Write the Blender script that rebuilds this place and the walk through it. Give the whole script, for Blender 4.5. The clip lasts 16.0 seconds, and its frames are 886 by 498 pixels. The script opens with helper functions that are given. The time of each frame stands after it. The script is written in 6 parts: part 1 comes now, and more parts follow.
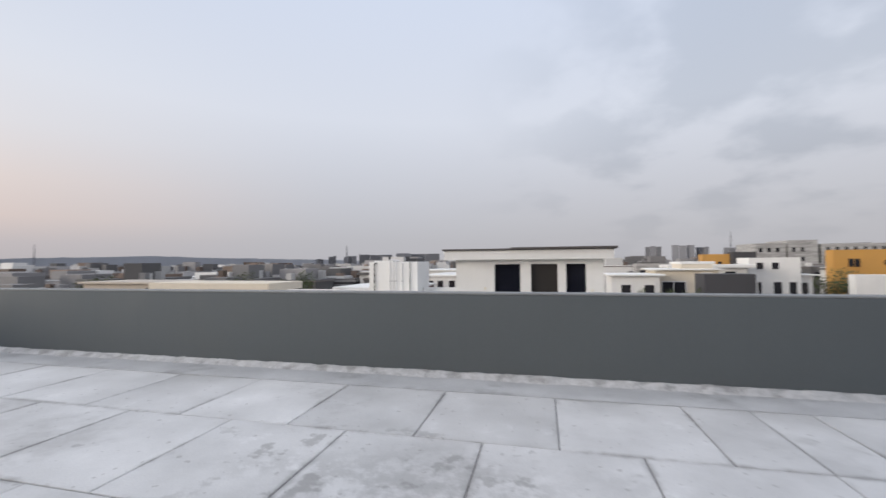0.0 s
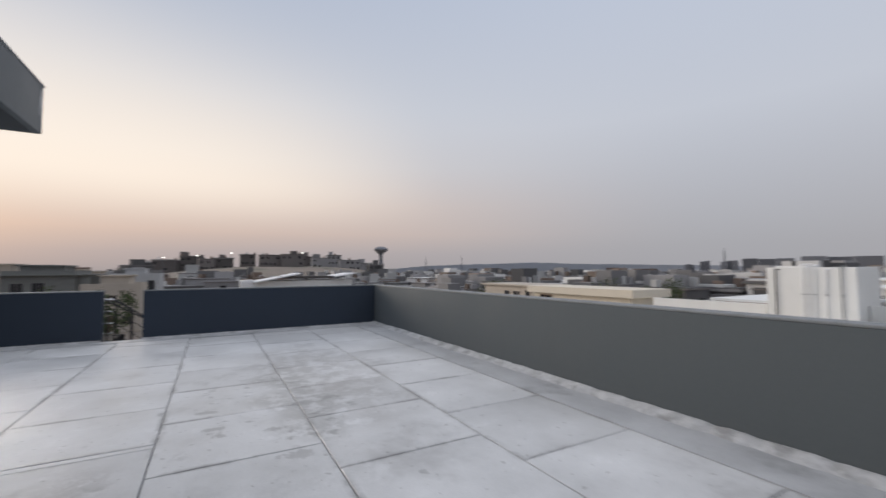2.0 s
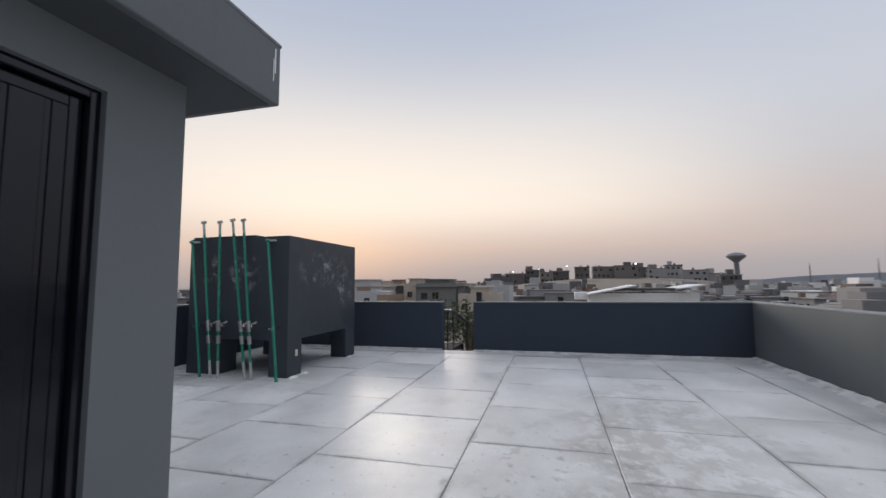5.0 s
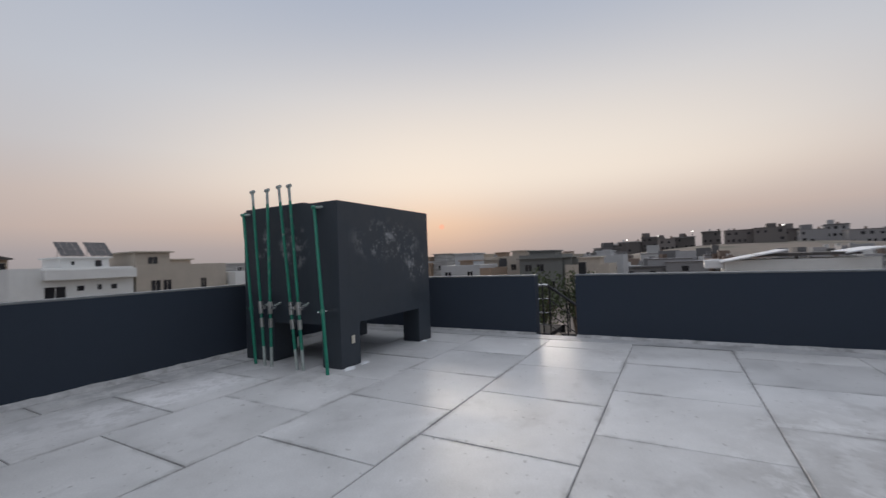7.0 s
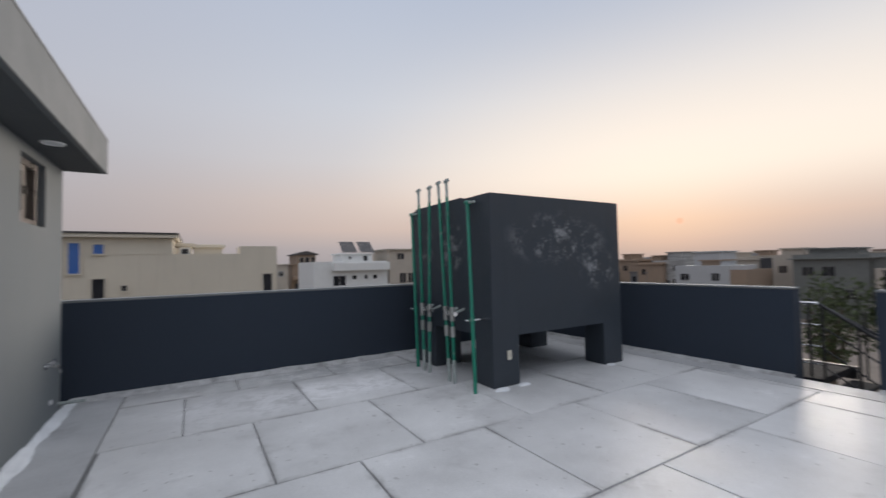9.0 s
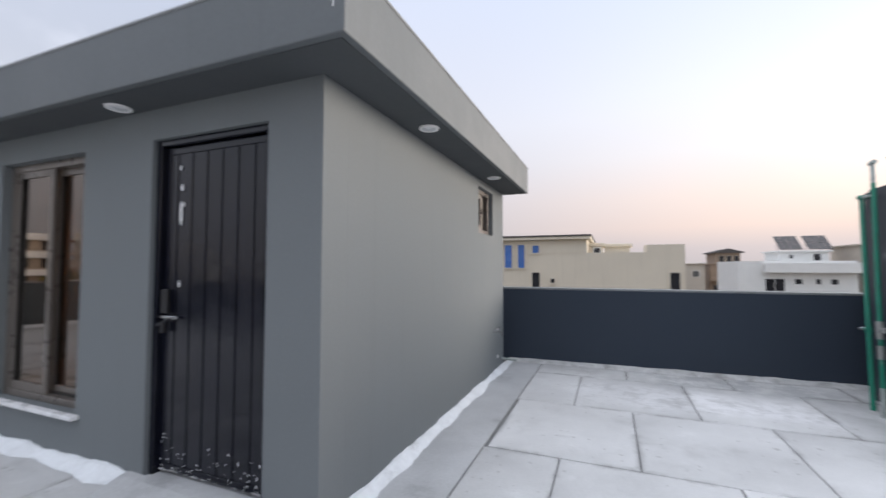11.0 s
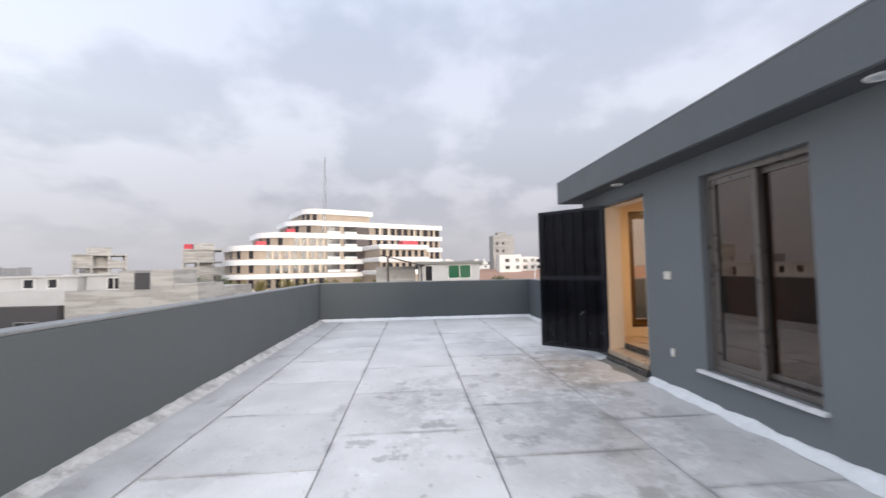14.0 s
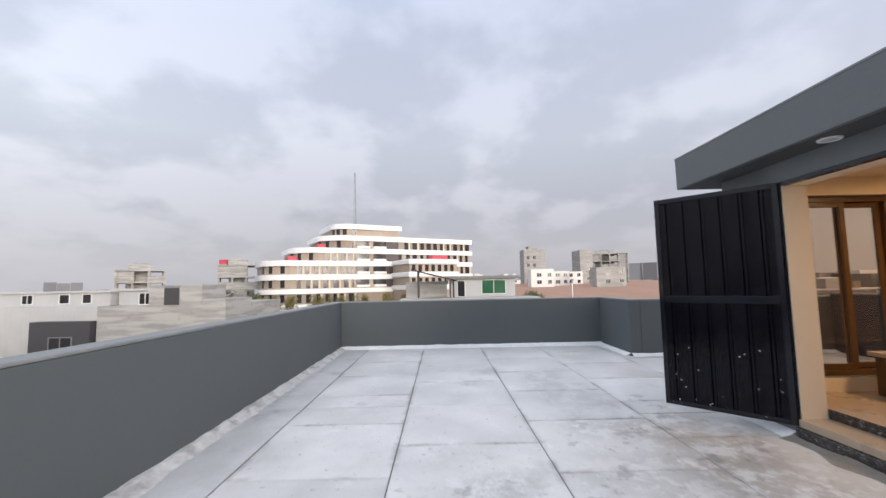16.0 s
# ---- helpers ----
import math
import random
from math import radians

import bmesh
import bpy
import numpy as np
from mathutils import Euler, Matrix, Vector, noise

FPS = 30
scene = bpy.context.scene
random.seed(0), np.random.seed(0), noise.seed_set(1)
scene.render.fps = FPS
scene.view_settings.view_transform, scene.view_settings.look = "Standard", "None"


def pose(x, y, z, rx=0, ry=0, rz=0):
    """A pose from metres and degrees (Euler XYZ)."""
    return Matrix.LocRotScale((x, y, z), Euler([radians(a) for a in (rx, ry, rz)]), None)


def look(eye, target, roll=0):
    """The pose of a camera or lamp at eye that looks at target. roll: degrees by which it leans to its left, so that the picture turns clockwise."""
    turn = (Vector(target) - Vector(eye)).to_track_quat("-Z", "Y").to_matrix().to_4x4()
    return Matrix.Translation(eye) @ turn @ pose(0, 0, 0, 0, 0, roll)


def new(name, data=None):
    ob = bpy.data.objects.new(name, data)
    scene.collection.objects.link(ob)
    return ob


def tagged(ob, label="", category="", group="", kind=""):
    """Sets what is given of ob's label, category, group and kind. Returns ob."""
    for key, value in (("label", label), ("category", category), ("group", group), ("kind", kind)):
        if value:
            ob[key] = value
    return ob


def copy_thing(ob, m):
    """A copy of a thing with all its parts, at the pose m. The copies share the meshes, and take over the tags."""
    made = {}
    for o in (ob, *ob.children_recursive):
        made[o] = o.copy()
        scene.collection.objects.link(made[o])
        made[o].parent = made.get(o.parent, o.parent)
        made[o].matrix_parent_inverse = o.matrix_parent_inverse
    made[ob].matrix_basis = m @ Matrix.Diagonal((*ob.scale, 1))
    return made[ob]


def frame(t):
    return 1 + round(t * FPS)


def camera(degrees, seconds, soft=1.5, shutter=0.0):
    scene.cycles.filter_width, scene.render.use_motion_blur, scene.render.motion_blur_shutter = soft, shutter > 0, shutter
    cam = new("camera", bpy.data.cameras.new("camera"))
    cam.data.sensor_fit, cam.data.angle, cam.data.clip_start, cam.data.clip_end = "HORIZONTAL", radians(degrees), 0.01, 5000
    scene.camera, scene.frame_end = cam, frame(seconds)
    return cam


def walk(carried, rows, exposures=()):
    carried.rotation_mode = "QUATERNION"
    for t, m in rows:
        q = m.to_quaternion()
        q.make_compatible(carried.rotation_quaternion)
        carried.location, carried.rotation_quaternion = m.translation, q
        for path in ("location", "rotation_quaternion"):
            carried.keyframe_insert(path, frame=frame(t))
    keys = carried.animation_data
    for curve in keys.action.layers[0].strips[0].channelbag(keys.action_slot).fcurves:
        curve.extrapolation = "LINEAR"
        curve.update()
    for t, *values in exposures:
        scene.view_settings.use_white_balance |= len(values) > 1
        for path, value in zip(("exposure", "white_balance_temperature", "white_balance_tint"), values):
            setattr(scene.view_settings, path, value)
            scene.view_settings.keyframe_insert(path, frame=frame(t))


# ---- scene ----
LENS = 93.9
PATH = [
    (0, (0.157, 0.207, 1.371), (-0.311, 2.150, 1.433), -0.53),
    (0.5, (-0.009, 0.596, 1.366), (-0.755, 2.451, 1.430), -0.28),
    (1, (-0.158, 0.866, 1.367), (-1.307, 2.502, 1.444), -0.23),
    (1.5, (-0.394, 1.153, 1.369), (-1.891, 2.476, 1.460), -0.38),
    (2, (-0.717, 1.366, 1.370), (-2.461, 2.340, 1.472), -0.33),
    (2.5, (-1.034, 1.513, 1.372), (-2.920, 2.168, 1.487), -0.37),
    (3, (-1.357, 1.642, 1.382), (-3.322, 1.996, 1.498), -0.20),
    (3.5, (-1.687, 1.681, 1.363), (-3.682, 1.757, 1.483), -0.13),
    (4, (-2.005, 1.735, 1.366), (-3.994, 1.575, 1.493), -0.06),
    (6.3, (-3.740, 1.662, 1.333), (-5.579, 0.885, 1.453), -1.89),
    (6.5, (-3.901, 1.630, 1.344), (-5.727, 0.819, 1.428), -2.15),
    (7, (-4.269, 1.564, 1.308), (-6.017, 0.593, 1.362), -2.19),
    (7.5, (-4.642, 1.523, 1.338), (-6.292, 0.395, 1.393), -2.03),
    (8, (-5.004, 1.435, 1.332), (-6.519, 0.131, 1.397), -1.77),
    (10.5, (-5.617, 1.652, 1.369), (-5.324, -0.325, 1.442), -0.37),
    (11, (-5.677, 1.728, 1.344), (-4.928, -0.125, 1.430), 0.08),
    (11.5, (-5.588, 1.800, 1.371), (-4.633, 0.047, 1.488), 0.04),
    (12, (-5.476, 1.903, 1.368), (-4.231, 0.346, 1.524), 0.02),
    (12.5, (-5.450, 2.080, 1.370), (-3.867, 0.866, 1.511), 0.03),
    (13, (-5.394, 2.310, 1.365), (-3.560, 1.521, 1.477), -0.26),
    (13.5, (-5.217, 2.564, 1.363), (-3.265, 2.138, 1.457), -0.75),
    (14, (-4.867, 2.719, 1.325), (-2.874, 2.569, 1.419), -1.09),
    (14.5, (-4.406, 2.835, 1.328), (-2.408, 2.824, 1.421), -1.33),
    (15, (-3.900, 2.986, 1.335), (-1.904, 2.975, 1.459), -1.47),
    (15.5, (-3.357, 2.966, 1.352), (-1.362, 2.971, 1.497), -1.30),
    (16, (-2.778, 2.976, 1.344), (-0.785, 2.963, 1.512), -1.12),
]
cam = camera(LENS, 16.0, shutter=0.5)
walk(cam, [(t, look(eye, target, roll)) for t, eye, target, roll in PATH],
     [(0, -0.05), (0.8, -0.14), (1.5, -0.36), (2.5, -0.4), (4.0, -0.27), (7.0, -0.56), (8.2, -0.47), (10.3, 0.05), (11.0, 0.38), (11.5, 0.52), (12.5, 0.56), (13.5, 0.44), (14.5, 0.3), (16.0, 0.26)])

# world, sun and lamps ------------------------------------------------------------------------
SUN_AZ, SUN_EL = 120.7, 5.3          # degrees, to the left of +y, and above the horizon
sun_way = Vector((-math.sin(radians(SUN_AZ)) * math.cos(radians(SUN_EL)), math.cos(radians(SUN_AZ)) * math.cos(radians(SUN_EL)), math.sin(radians(SUN_EL))))


class Nodes:
    """Short words for building a node tree."""

    def __init__(self, tree):
        self.tree = tree

    def add(self, kind, **inputs):
        node = self.tree.nodes.new(kind)
        for key, value in inputs.items():
            name = key.replace("_", " ")
            target = node.inputs[int(key[1:])] if key[0] == "i" and key[1:].isdigit() else node.inputs[name]
            self.put(target, value)
        return node

    def put(self, target, value):
        if isinstance(value, bpy.types.NodeSocket):
            self.tree.links.new(value, target)
        else:
            target.default_value = value

    def math(self, op, a, b=0.0, clamp=False):
        n = self.tree.nodes.new("ShaderNodeMath")
        n.operation, n.use_clamp = op, clamp
        self.put(n.inputs[0], a)
        self.put(n.inputs[1], b)
        return n.outputs[0]

    def mix(self, f, a, b, blend="MIX"):
        n = self.tree.nodes.new("ShaderNodeMix")
        n.data_type, n.blend_type = "RGBA", blend
        self.put(n.inputs[0], f)
        self.put(n.inputs[6], a)
        self.put(n.inputs[7], b)
        return n.outputs[2]

    def ramp(self, f, stops):
        n = self.tree.nodes.new("ShaderNodeValToRGB")
        e = n.color_ramp.elements
        while len(e) < len(stops):
            e.new(0.5)
        for el, (p, c) in zip(e, stops):
            el.position = p
            el.color = (*c, 1) if isinstance(c, tuple) else (c, c, c, 1)
        self.put(n.inputs[0], f)
        return n.outputs[0]

    def noise(self, vector, scale, detail=4.0, rough=0.55):
        n = self.tree.nodes.new("ShaderNodeTexNoise")
        n.inputs["Scale"].default_value, n.inputs["Detail"].default_value, n.inputs["Roughness"].default_value = scale, detail, rough
        self.put(n.inputs["Vector"], vector)
        return n.outputs[0]

    def map(self, v, a, b, c=0.0, d=1.0):
        n = self.tree.nodes.new("ShaderNodeMapRange")
        n.interpolation_type = "SMOOTHSTEP"
        for k, x in enumerate((v, a, b, c, d)):
            self.put(n.inputs[k], x)
        return n.outputs[0]


world = bpy.data.worlds.new("evening_sky")
scene.world = world
world.use_nodes = True
k = Nodes(world.node_tree)
coord = k.add("ShaderNodeTexCoord").outputs["Generated"]
sep = k.add("ShaderNodeSeparateXYZ", i0=coord)
height = k.math("MAXIMUM", sep.outputs[2], 0.0)
nishita = world.node_tree.nodes.new("ShaderNodeTexSky")
nishita.sky_type, nishita.sun_disc = "NISHITA", False
nishita.sun_elevation, nishita.sun_rotation = radians(SUN_EL), radians(-SUN_AZ)
nishita.dust_density, nishita.air_density = 3.0, 1.2
away = k.ramp(height, [(0.0, (0.52, 0.515, 0.55)), (0.05, (0.54, 0.54, 0.58)), (0.14, (0.61, 0.62, 0.68)), (0.32, (0.75, 0.79, 0.89)), (0.6, (0.70, 0.78, 0.95)), (0.85, (1.35, 1.4, 1.55)), (1.0, (1.5, 1.55, 1.7))])
near = k.ramp(height, [(0.0, (0.52, 0.475, 0.485)), (0.04, (0.62, 0.545, 0.55)), (0.085, (0.86, 0.68, 0.61)), (0.15, (0.93, 0.77, 0.70)), (0.24, (0.90, 0.86, 0.87)), (0.36, (0.82, 0.85, 0.93)), (0.6, (0.59, 0.67, 0.84)), (0.85, (1.15, 1.22, 1.38)), (1.0, (1.5, 1.55, 1.7))])
flat = k.add("ShaderNodeVectorMath", i0=coord)
flat.operation = "DOT_PRODUCT"
flat.inputs[1].default_value = (-math.sin(radians(SUN_AZ)), math.cos(radians(SUN_AZ)), 0)
toward = k.map(flat.outputs["Value"], -0.1, 0.98)
base = k.mix(toward, away, near)
# the south-eastern half of the sky is duller under its cloud
behind = k.add("ShaderNodeVectorMath", i0=coord)
behind.operation = "DOT_PRODUCT"
behind.inputs[1].default_value = (-math.sin(radians(-120)), math.cos(radians(-120)), 0)
dull = k.map(behind.outputs["Value"], 0.1, 0.75, 1.0, 0.86)
base = k.mix(1.0, base, k.add("ShaderNodeCombineXYZ", i0=dull, i1=k.math("POWER", dull, 1.1), i2=k.math("POWER", dull, 1.0)).outputs[0], "MULTIPLY")
base = k.mix(0.06, base, k.mix(1.0, nishita.outputs[0], (0.12, 0.12, 0.12, 1), "MULTIPLY"))
# the bright patch over the setting sun
glow = k.add("ShaderNodeVectorMath", i0=coord)
glow.operation = "DOT_PRODUCT"
glow.inputs[1].default_value = (-math.sin(radians(112)), math.cos(radians(112)), 0)
patch = k.math("MULTIPLY", k.map(glow.outputs["Value"], 0.58, 1.0), k.math("MULTIPLY", k.map(height, 0.07, 0.2), k.map(height, 0.2, 0.55, 1.0, 0.0)))
base = k.mix(k.math("MULTIPLY", patch, 0.68), base, (1.48, 1.30, 1.10, 1))
disc = k.add("ShaderNodeVectorMath", i0=coord)
disc.operation = "DOT_PRODUCT"
disc.inputs[1].default_value = (-math.sin(radians(119.1)) * math.cos(radians(4.6)), math.cos(radians(119.1)) * math.cos(radians(4.6)), math.sin(radians(4.6)))
base = k.mix(k.map(disc.outputs["Value"], math.cos(radians(0.45)), math.cos(radians(0.2))), base, (1.5, 0.75, 0.5, 1))
# cloud cover, thick in the east, none towards the sunset
drop = k.math("ADD", height, 0.33)
plane = k.add("ShaderNodeCombineXYZ", i0=k.math("DIVIDE", sep.outputs[0], drop), i1=k.math("DIVIDE", sep.outputs[1], drop), i2=0.3).outputs[0]
puffs = k.noise(plane, 3.0, 5.0, 0.48)
wide = k.noise(plane, 0.9, 2.0, 0.5)
veil = k.map(k.math("ADD", k.math("MULTIPLY", puffs, 0.72), k.math("MULTIPLY", wide, 0.36)), 0.49, 0.63)
east = k.add("ShaderNodeVectorMath", i0=coord)
east.operation = "DOT_PRODUCT"
east.inputs[1].default_value = (-math.sin(radians(-72)), math.cos(radians(-72)), 0)
eastward = k.map(east.outputs["Value"], 0.05, 0.6)
low = k.map(height, 0.02, 0.20, 0.25, 1.0)
dome = k.map(height, 0.6, 0.8, 1.0, 0.0)
veil = k.math("MULTIPLY", k.math("MULTIPLY", k.math("MULTIPLY", veil, eastward), low), dome)
sky = k.mix(k.math("MULTIPLY", veil, 0.9), base, k.mix(1.0, base, (0.77, 0.79, 0.81, 1), "MULTIPLY"))
world.node_tree.links.new(sky, world.node_tree.nodes["Background"].inputs[0])
world.node_tree.nodes["Background"].inputs[1].default_value = 1.0

sun = new("sun", bpy.data.lights.new("sun", "SUN"))
sun.data.energy, sun.data.angle, sun.data.color = 3.6, radians(35), (1.0, 0.90, 0.80)
sun.matrix_world = look(sun_way * 50, (0, 0, 0))

hall_lamp = new("hall_lamp", bpy.data.lights.new("hall_lamp", "AREA"))
hall_lamp.data.energy, hall_lamp.data.color, hall_lamp.data.shape, hall_lamp.data.size = 29, (1.0, 0.62, 0.30), "DISK", 0.35
hall_lamp.matrix_world = pose(0.1, -1.6, 2.30)

# materials -----------------------------------------------------------------------------------


def material(name, colour, rough=0.6, metal=0.0, vary=0.12, scale=3.0, fine=60.0, bump=0.15, spots=None, jitter=0.0, streaks=0.0, island=0.0, spec=0.5, grime=None, bands=0.0):
    """Paint, plaster, concrete, metal: a base colour that wanders at two scales, fine relief, and stains of another colour."""
    m = bpy.data.materials.new(name)
    m.use_nodes = True
    k = Nodes(m.node_tree)
    p = m.node_tree.nodes["Principled BSDF"]
    geo = m.node_tree.nodes.new("ShaderNodeNewGeometry")
    pos = geo.outputs["Position"]
    big, small = k.noise(pos, scale, 5.0, 0.6), k.noise(pos, fine, 3.0, 0.6)
    f = k.math("ADD", k.math("MULTIPLY", big, 0.7), k.math("MULTIPLY", small, 0.3))
    lo, hi = tuple(c * (1 - vary) for c in colour), tuple(min(1.0, c * (1 + vary)) for c in colour)
    col = k.ramp(f, [(0.3, lo), (0.7, hi)])
    if streaks:
        stretch = k.add("ShaderNodeVectorMath", i0=pos, i1=(7.0, 7.0, 0.35))
        stretch.operation = "MULTIPLY"
        s = k.map(k.noise(stretch.outputs[0], 1.0, 3.0, 0.6), 0.52, 0.75)
        col = k.mix(k.math("MULTIPLY", s, streaks), col, tuple(c * 0.55 for c in colour) + (1,))
    if bands:
        stretch = k.add("ShaderNodeVectorMath", i0=pos, i1=(0.25, 0.25, 2.4))
        stretch.operation = "MULTIPLY"
        s = k.map(k.noise(stretch.outputs[0], 1.0, 3.0, 0.5), 0.42, 0.62)
        col = k.mix(k.math("MULTIPLY", s, bands), col, tuple(min(1.0, c * 1.45) for c in colour) + (1,))
    if grime:
        gcol, gscale, ga, gb, gamount = grime
        g = k.map(k.noise(pos, gscale, 6.0, 0.65), ga, gb)
        col = k.mix(k.math("MULTIPLY", g, gamount), col, (*gcol, 1))
    if spots:
        scol, sscale, sa, sb, samount = spots
        g = k.map(k.noise(pos, sscale, 2.0, 0.4), sa, sb)
        col = k.mix(k.math("MULTIPLY", g, samount), col, (*scol, 1))
    if jitter or island:
        if jitter:
            r = m.node_tree.nodes.new("ShaderNodeObjectInfo").outputs["Random"]
            amount = jitter
        else:
            r, amount = geo.outputs["Random Per Island"], island
        hsv = k.add("ShaderNodeHueSaturation", Color=col)
        k.put(hsv.inputs["Value"], k.map(r, 0.0, 1.0, 1 - amount, 1 + amount))
        col = hsv.outputs[0]
    k.put(p.inputs["Base Color"], col)
    k.put(p.inputs["Roughness"], k.map(big, 0.3, 0.7, max(0.02, rough - 0.1), min(1.0, rough + 0.1)))
    p.inputs["Metallic"].default_value = metal
    p.inputs["Specular IOR Level"].default_value = spec
    if bump:
        b = k.add("ShaderNodeBump", Strength=bump, Distance=0.01, Height=f)
        k.put(p.inputs["Normal"], b.outputs[0])
    return m


def slab_material():
    """Cast roof slabs: pale cement with darker damp marks, trowel clouds and a slight sheen."""
    m = bpy.data.materials.new("roof_slab")
    m.use_nodes = True
    k = Nodes(m.node_tree)
    p = m.node_tree.nodes["Principled BSDF"]
    pos = m.node_tree.nodes.new("ShaderNodeNewGeometry").outputs["Position"]
    rnd = m.node_tree.nodes.new("ShaderNodeObjectInfo").outputs["Random"]
    shift = k.add("ShaderNodeVectorMath", i0=pos, i1=k.add("ShaderNodeCombineXYZ", i0=k.math("MULTIPLY", rnd, 40.0), i1=k.math("MULTIPLY", rnd, 17.0)).outputs[0]).outputs[0]
    cloud, grain = k.noise(shift, 1.3, 6.0, 0.62), k.noise(pos, 75.0, 3.0, 0.6)
    col = k.ramp(cloud, [(0.28, (0.465, 0.465, 0.462)), (0.5, (0.575, 0.575, 0.572)), (0.72, (0.67, 0.67, 0.668))])
    damp = k.map(k.noise(pos, 0.62, 5.0, 0.7), 0.54, 0.70)
    col = k.mix(k.math("MULTIPLY", damp, 0.55), col, (0.33, 0.325, 0.32, 1))
    drops = k.map(k.noise(pos, 6.5, 2.0, 0.5), 0.66, 0.70)
    col = k.mix(k.math("MULTIPLY", k.math("MULTIPLY", drops, damp), 0.6), col, (0.15, 0.15, 0.15, 1))
    specks = k.map(k.noise(pos, 17.0, 1.0, 0.4), 0.71, 0.74)
    col = k.mix(k.math("MULTIPLY", specks, 0.4), col, (0.2, 0.19, 0.18, 1))
    lime = k.map(k.noise(shift, 2.6, 6.0, 0.7), 0.60, 0.74)
    col = k.mix(k.math("MULTIPLY", lime, 0.5), col, (0.76, 0.76, 0.77, 1))
    # old spills: rusty wash below the hall door, grey damp before the room, lime by the tank
    ragged = k.noise(pos, 2.1, 6.0, 0.7)
    for centre, half, tint, amount in (((0.55, 0.75, 0), (1.7, 0.75, 1), (0.36, 0.315, 0.26, 1), 0.75), ((-0.9, 1.2, 0), (3.4, 1.3, 1), (0.26, 0.26, 0.255, 1), 0.5), ((2.6, 1.4, 0), (1.6, 0.7, 1), (0.30, 0.30, 0.295, 1), 0.4), ((-6.5, 2.6, 0), (3.0, 1.2, 1), (0.30, 0.29, 0.28, 1), 0.55), ((-0.6, 2.7, 0), (1.6, 0.7, 1), (0.28, 0.28, 0.275, 1), 0.5), ((-3.4, 0.5, 0), (1.3, 0.6, 1), (0.27, 0.26, 0.25, 1), 0.7), ((-6.6, -3.1, 0), (2.2, 0.6, 1), (0.78, 0.78, 0.79, 1), 0.85), ((-7.2, -3.9, 0), (2.2, 0.6, 1), (0.30, 0.31, 0.32, 1), 0.6), ((-5.5, 2.2, 0), (2.5, 0.5, 1), (0.33, 0.33, 0.32, 1), 0.55)):
        d = k.add("ShaderNodeVectorMath", i0=pos, i1=centre)
        d.operation = "SUBTRACT"
        e = k.add("ShaderNodeVectorMath", i0=d.outputs[0], i1=half)
        e.operation = "DIVIDE"
        ln = k.add("ShaderNodeVectorMath", i0=e.outputs[0])
        ln.operation = "LENGTH"
        f = k.map(k.math("ADD", ln.outputs["Value"], k.math("MULTIPLY", ragged, 2.4)), 2.15, 1.6)
        broken = k.map(k.noise(pos, 4.2, 6.0, 0.72), 0.40, 0.58)
        col = k.mix(k.math("MULTIPLY", k.math("MULTIPLY", f, broken), amount), col, tint)
    # dark damp blotches scattered before the room and in the middle of the terrace
    for centre, half in (((-0.9, 1.35, 0), (2.9, 1.15, 1)), ((-0.9, 2.9, 0), (1.9, 0.7, 1)), ((1.2, 0.7, 0), (1.3, 0.7, 1)), ((-5.2, 1.9, 0), (1.6, 1.0, 1)), ((-3.6, 0.55, 0), (0.8, 0.5, 1))):
        d = k.add("ShaderNodeVectorMath", i0=pos, i1=centre)
        d.operation = "SUBTRACT"
        e = k.add("ShaderNodeVectorMath", i0=d.outputs[0], i1=half)
        e.operation = "DIVIDE"
        ln = k.add("ShaderNodeVectorMath", i0=e.outputs[0])
        ln.operation = "LENGTH"
        blot = k.map(k.noise(pos, 3.3, 5.0, 0.62), 0.565, 0.63)
        col = k.mix(k.math("MULTIPLY", k.math("MULTIPLY", blot, k.map(ln.outputs["Value"], 1.1, 0.6)), 0.5), col, (0.2, 0.195, 0.19, 1))
    # dirt that has crept out of the joints over the rims
    gen = k.add("ShaderNodeSeparateXYZ", i0=m.node_tree.nodes.new("ShaderNodeTexCoord").outputs["Generated"])
    rim = None
    for axis in (0, 1):
        g = gen.outputs[axis]
        e = k.math("MINIMUM", g, k.math("SUBTRACT", 1.0, g))
        rim = e if rim is None else k.math("MINIMUM", rim, e)
    creep = k.math("MULTIPLY", k.map(k.math("ADD", rim, k.math("MULTIPLY", k.noise(pos, 9.0, 5.0, 0.7), 0.08)), 0.085, 0.030), k.map(k.noise(pos, 1.3, 5.0, 0.65), 0.44, 0.60))
    col = k.mix(k.math("MULTIPLY", creep, 0.75), col, (0.25, 0.245, 0.24, 1))
    col = k.mix(1.0, col, k.ramp(grain, [(0.2, 0.90), (0.8, 1.06)]), "MULTIPLY")
    hsv = k.add("ShaderNodeHueSaturation", Color=col)
    k.put(hsv.inputs["Value"], k.map(rnd, 0.0, 1.0, 0.93, 1.07))
    k.put(p.inputs["Base Color"], hsv.outputs[0])
    k.put(p.inputs["Roughness"], k.map(cloud, 0.3, 0.75, 0.32, 0.56))
    p.inputs["Specular IOR Level"].default_value = 0.4
    b = k.add("ShaderNodeBump", Strength=0.09, Distance=0.01, Height=k.math("ADD", k.math("MULTIPLY", cloud, 1.2), k.math("MULTIPLY", grain, 0.25)))
    k.put(p.inputs["Normal"], b.outputs[0])
    return m


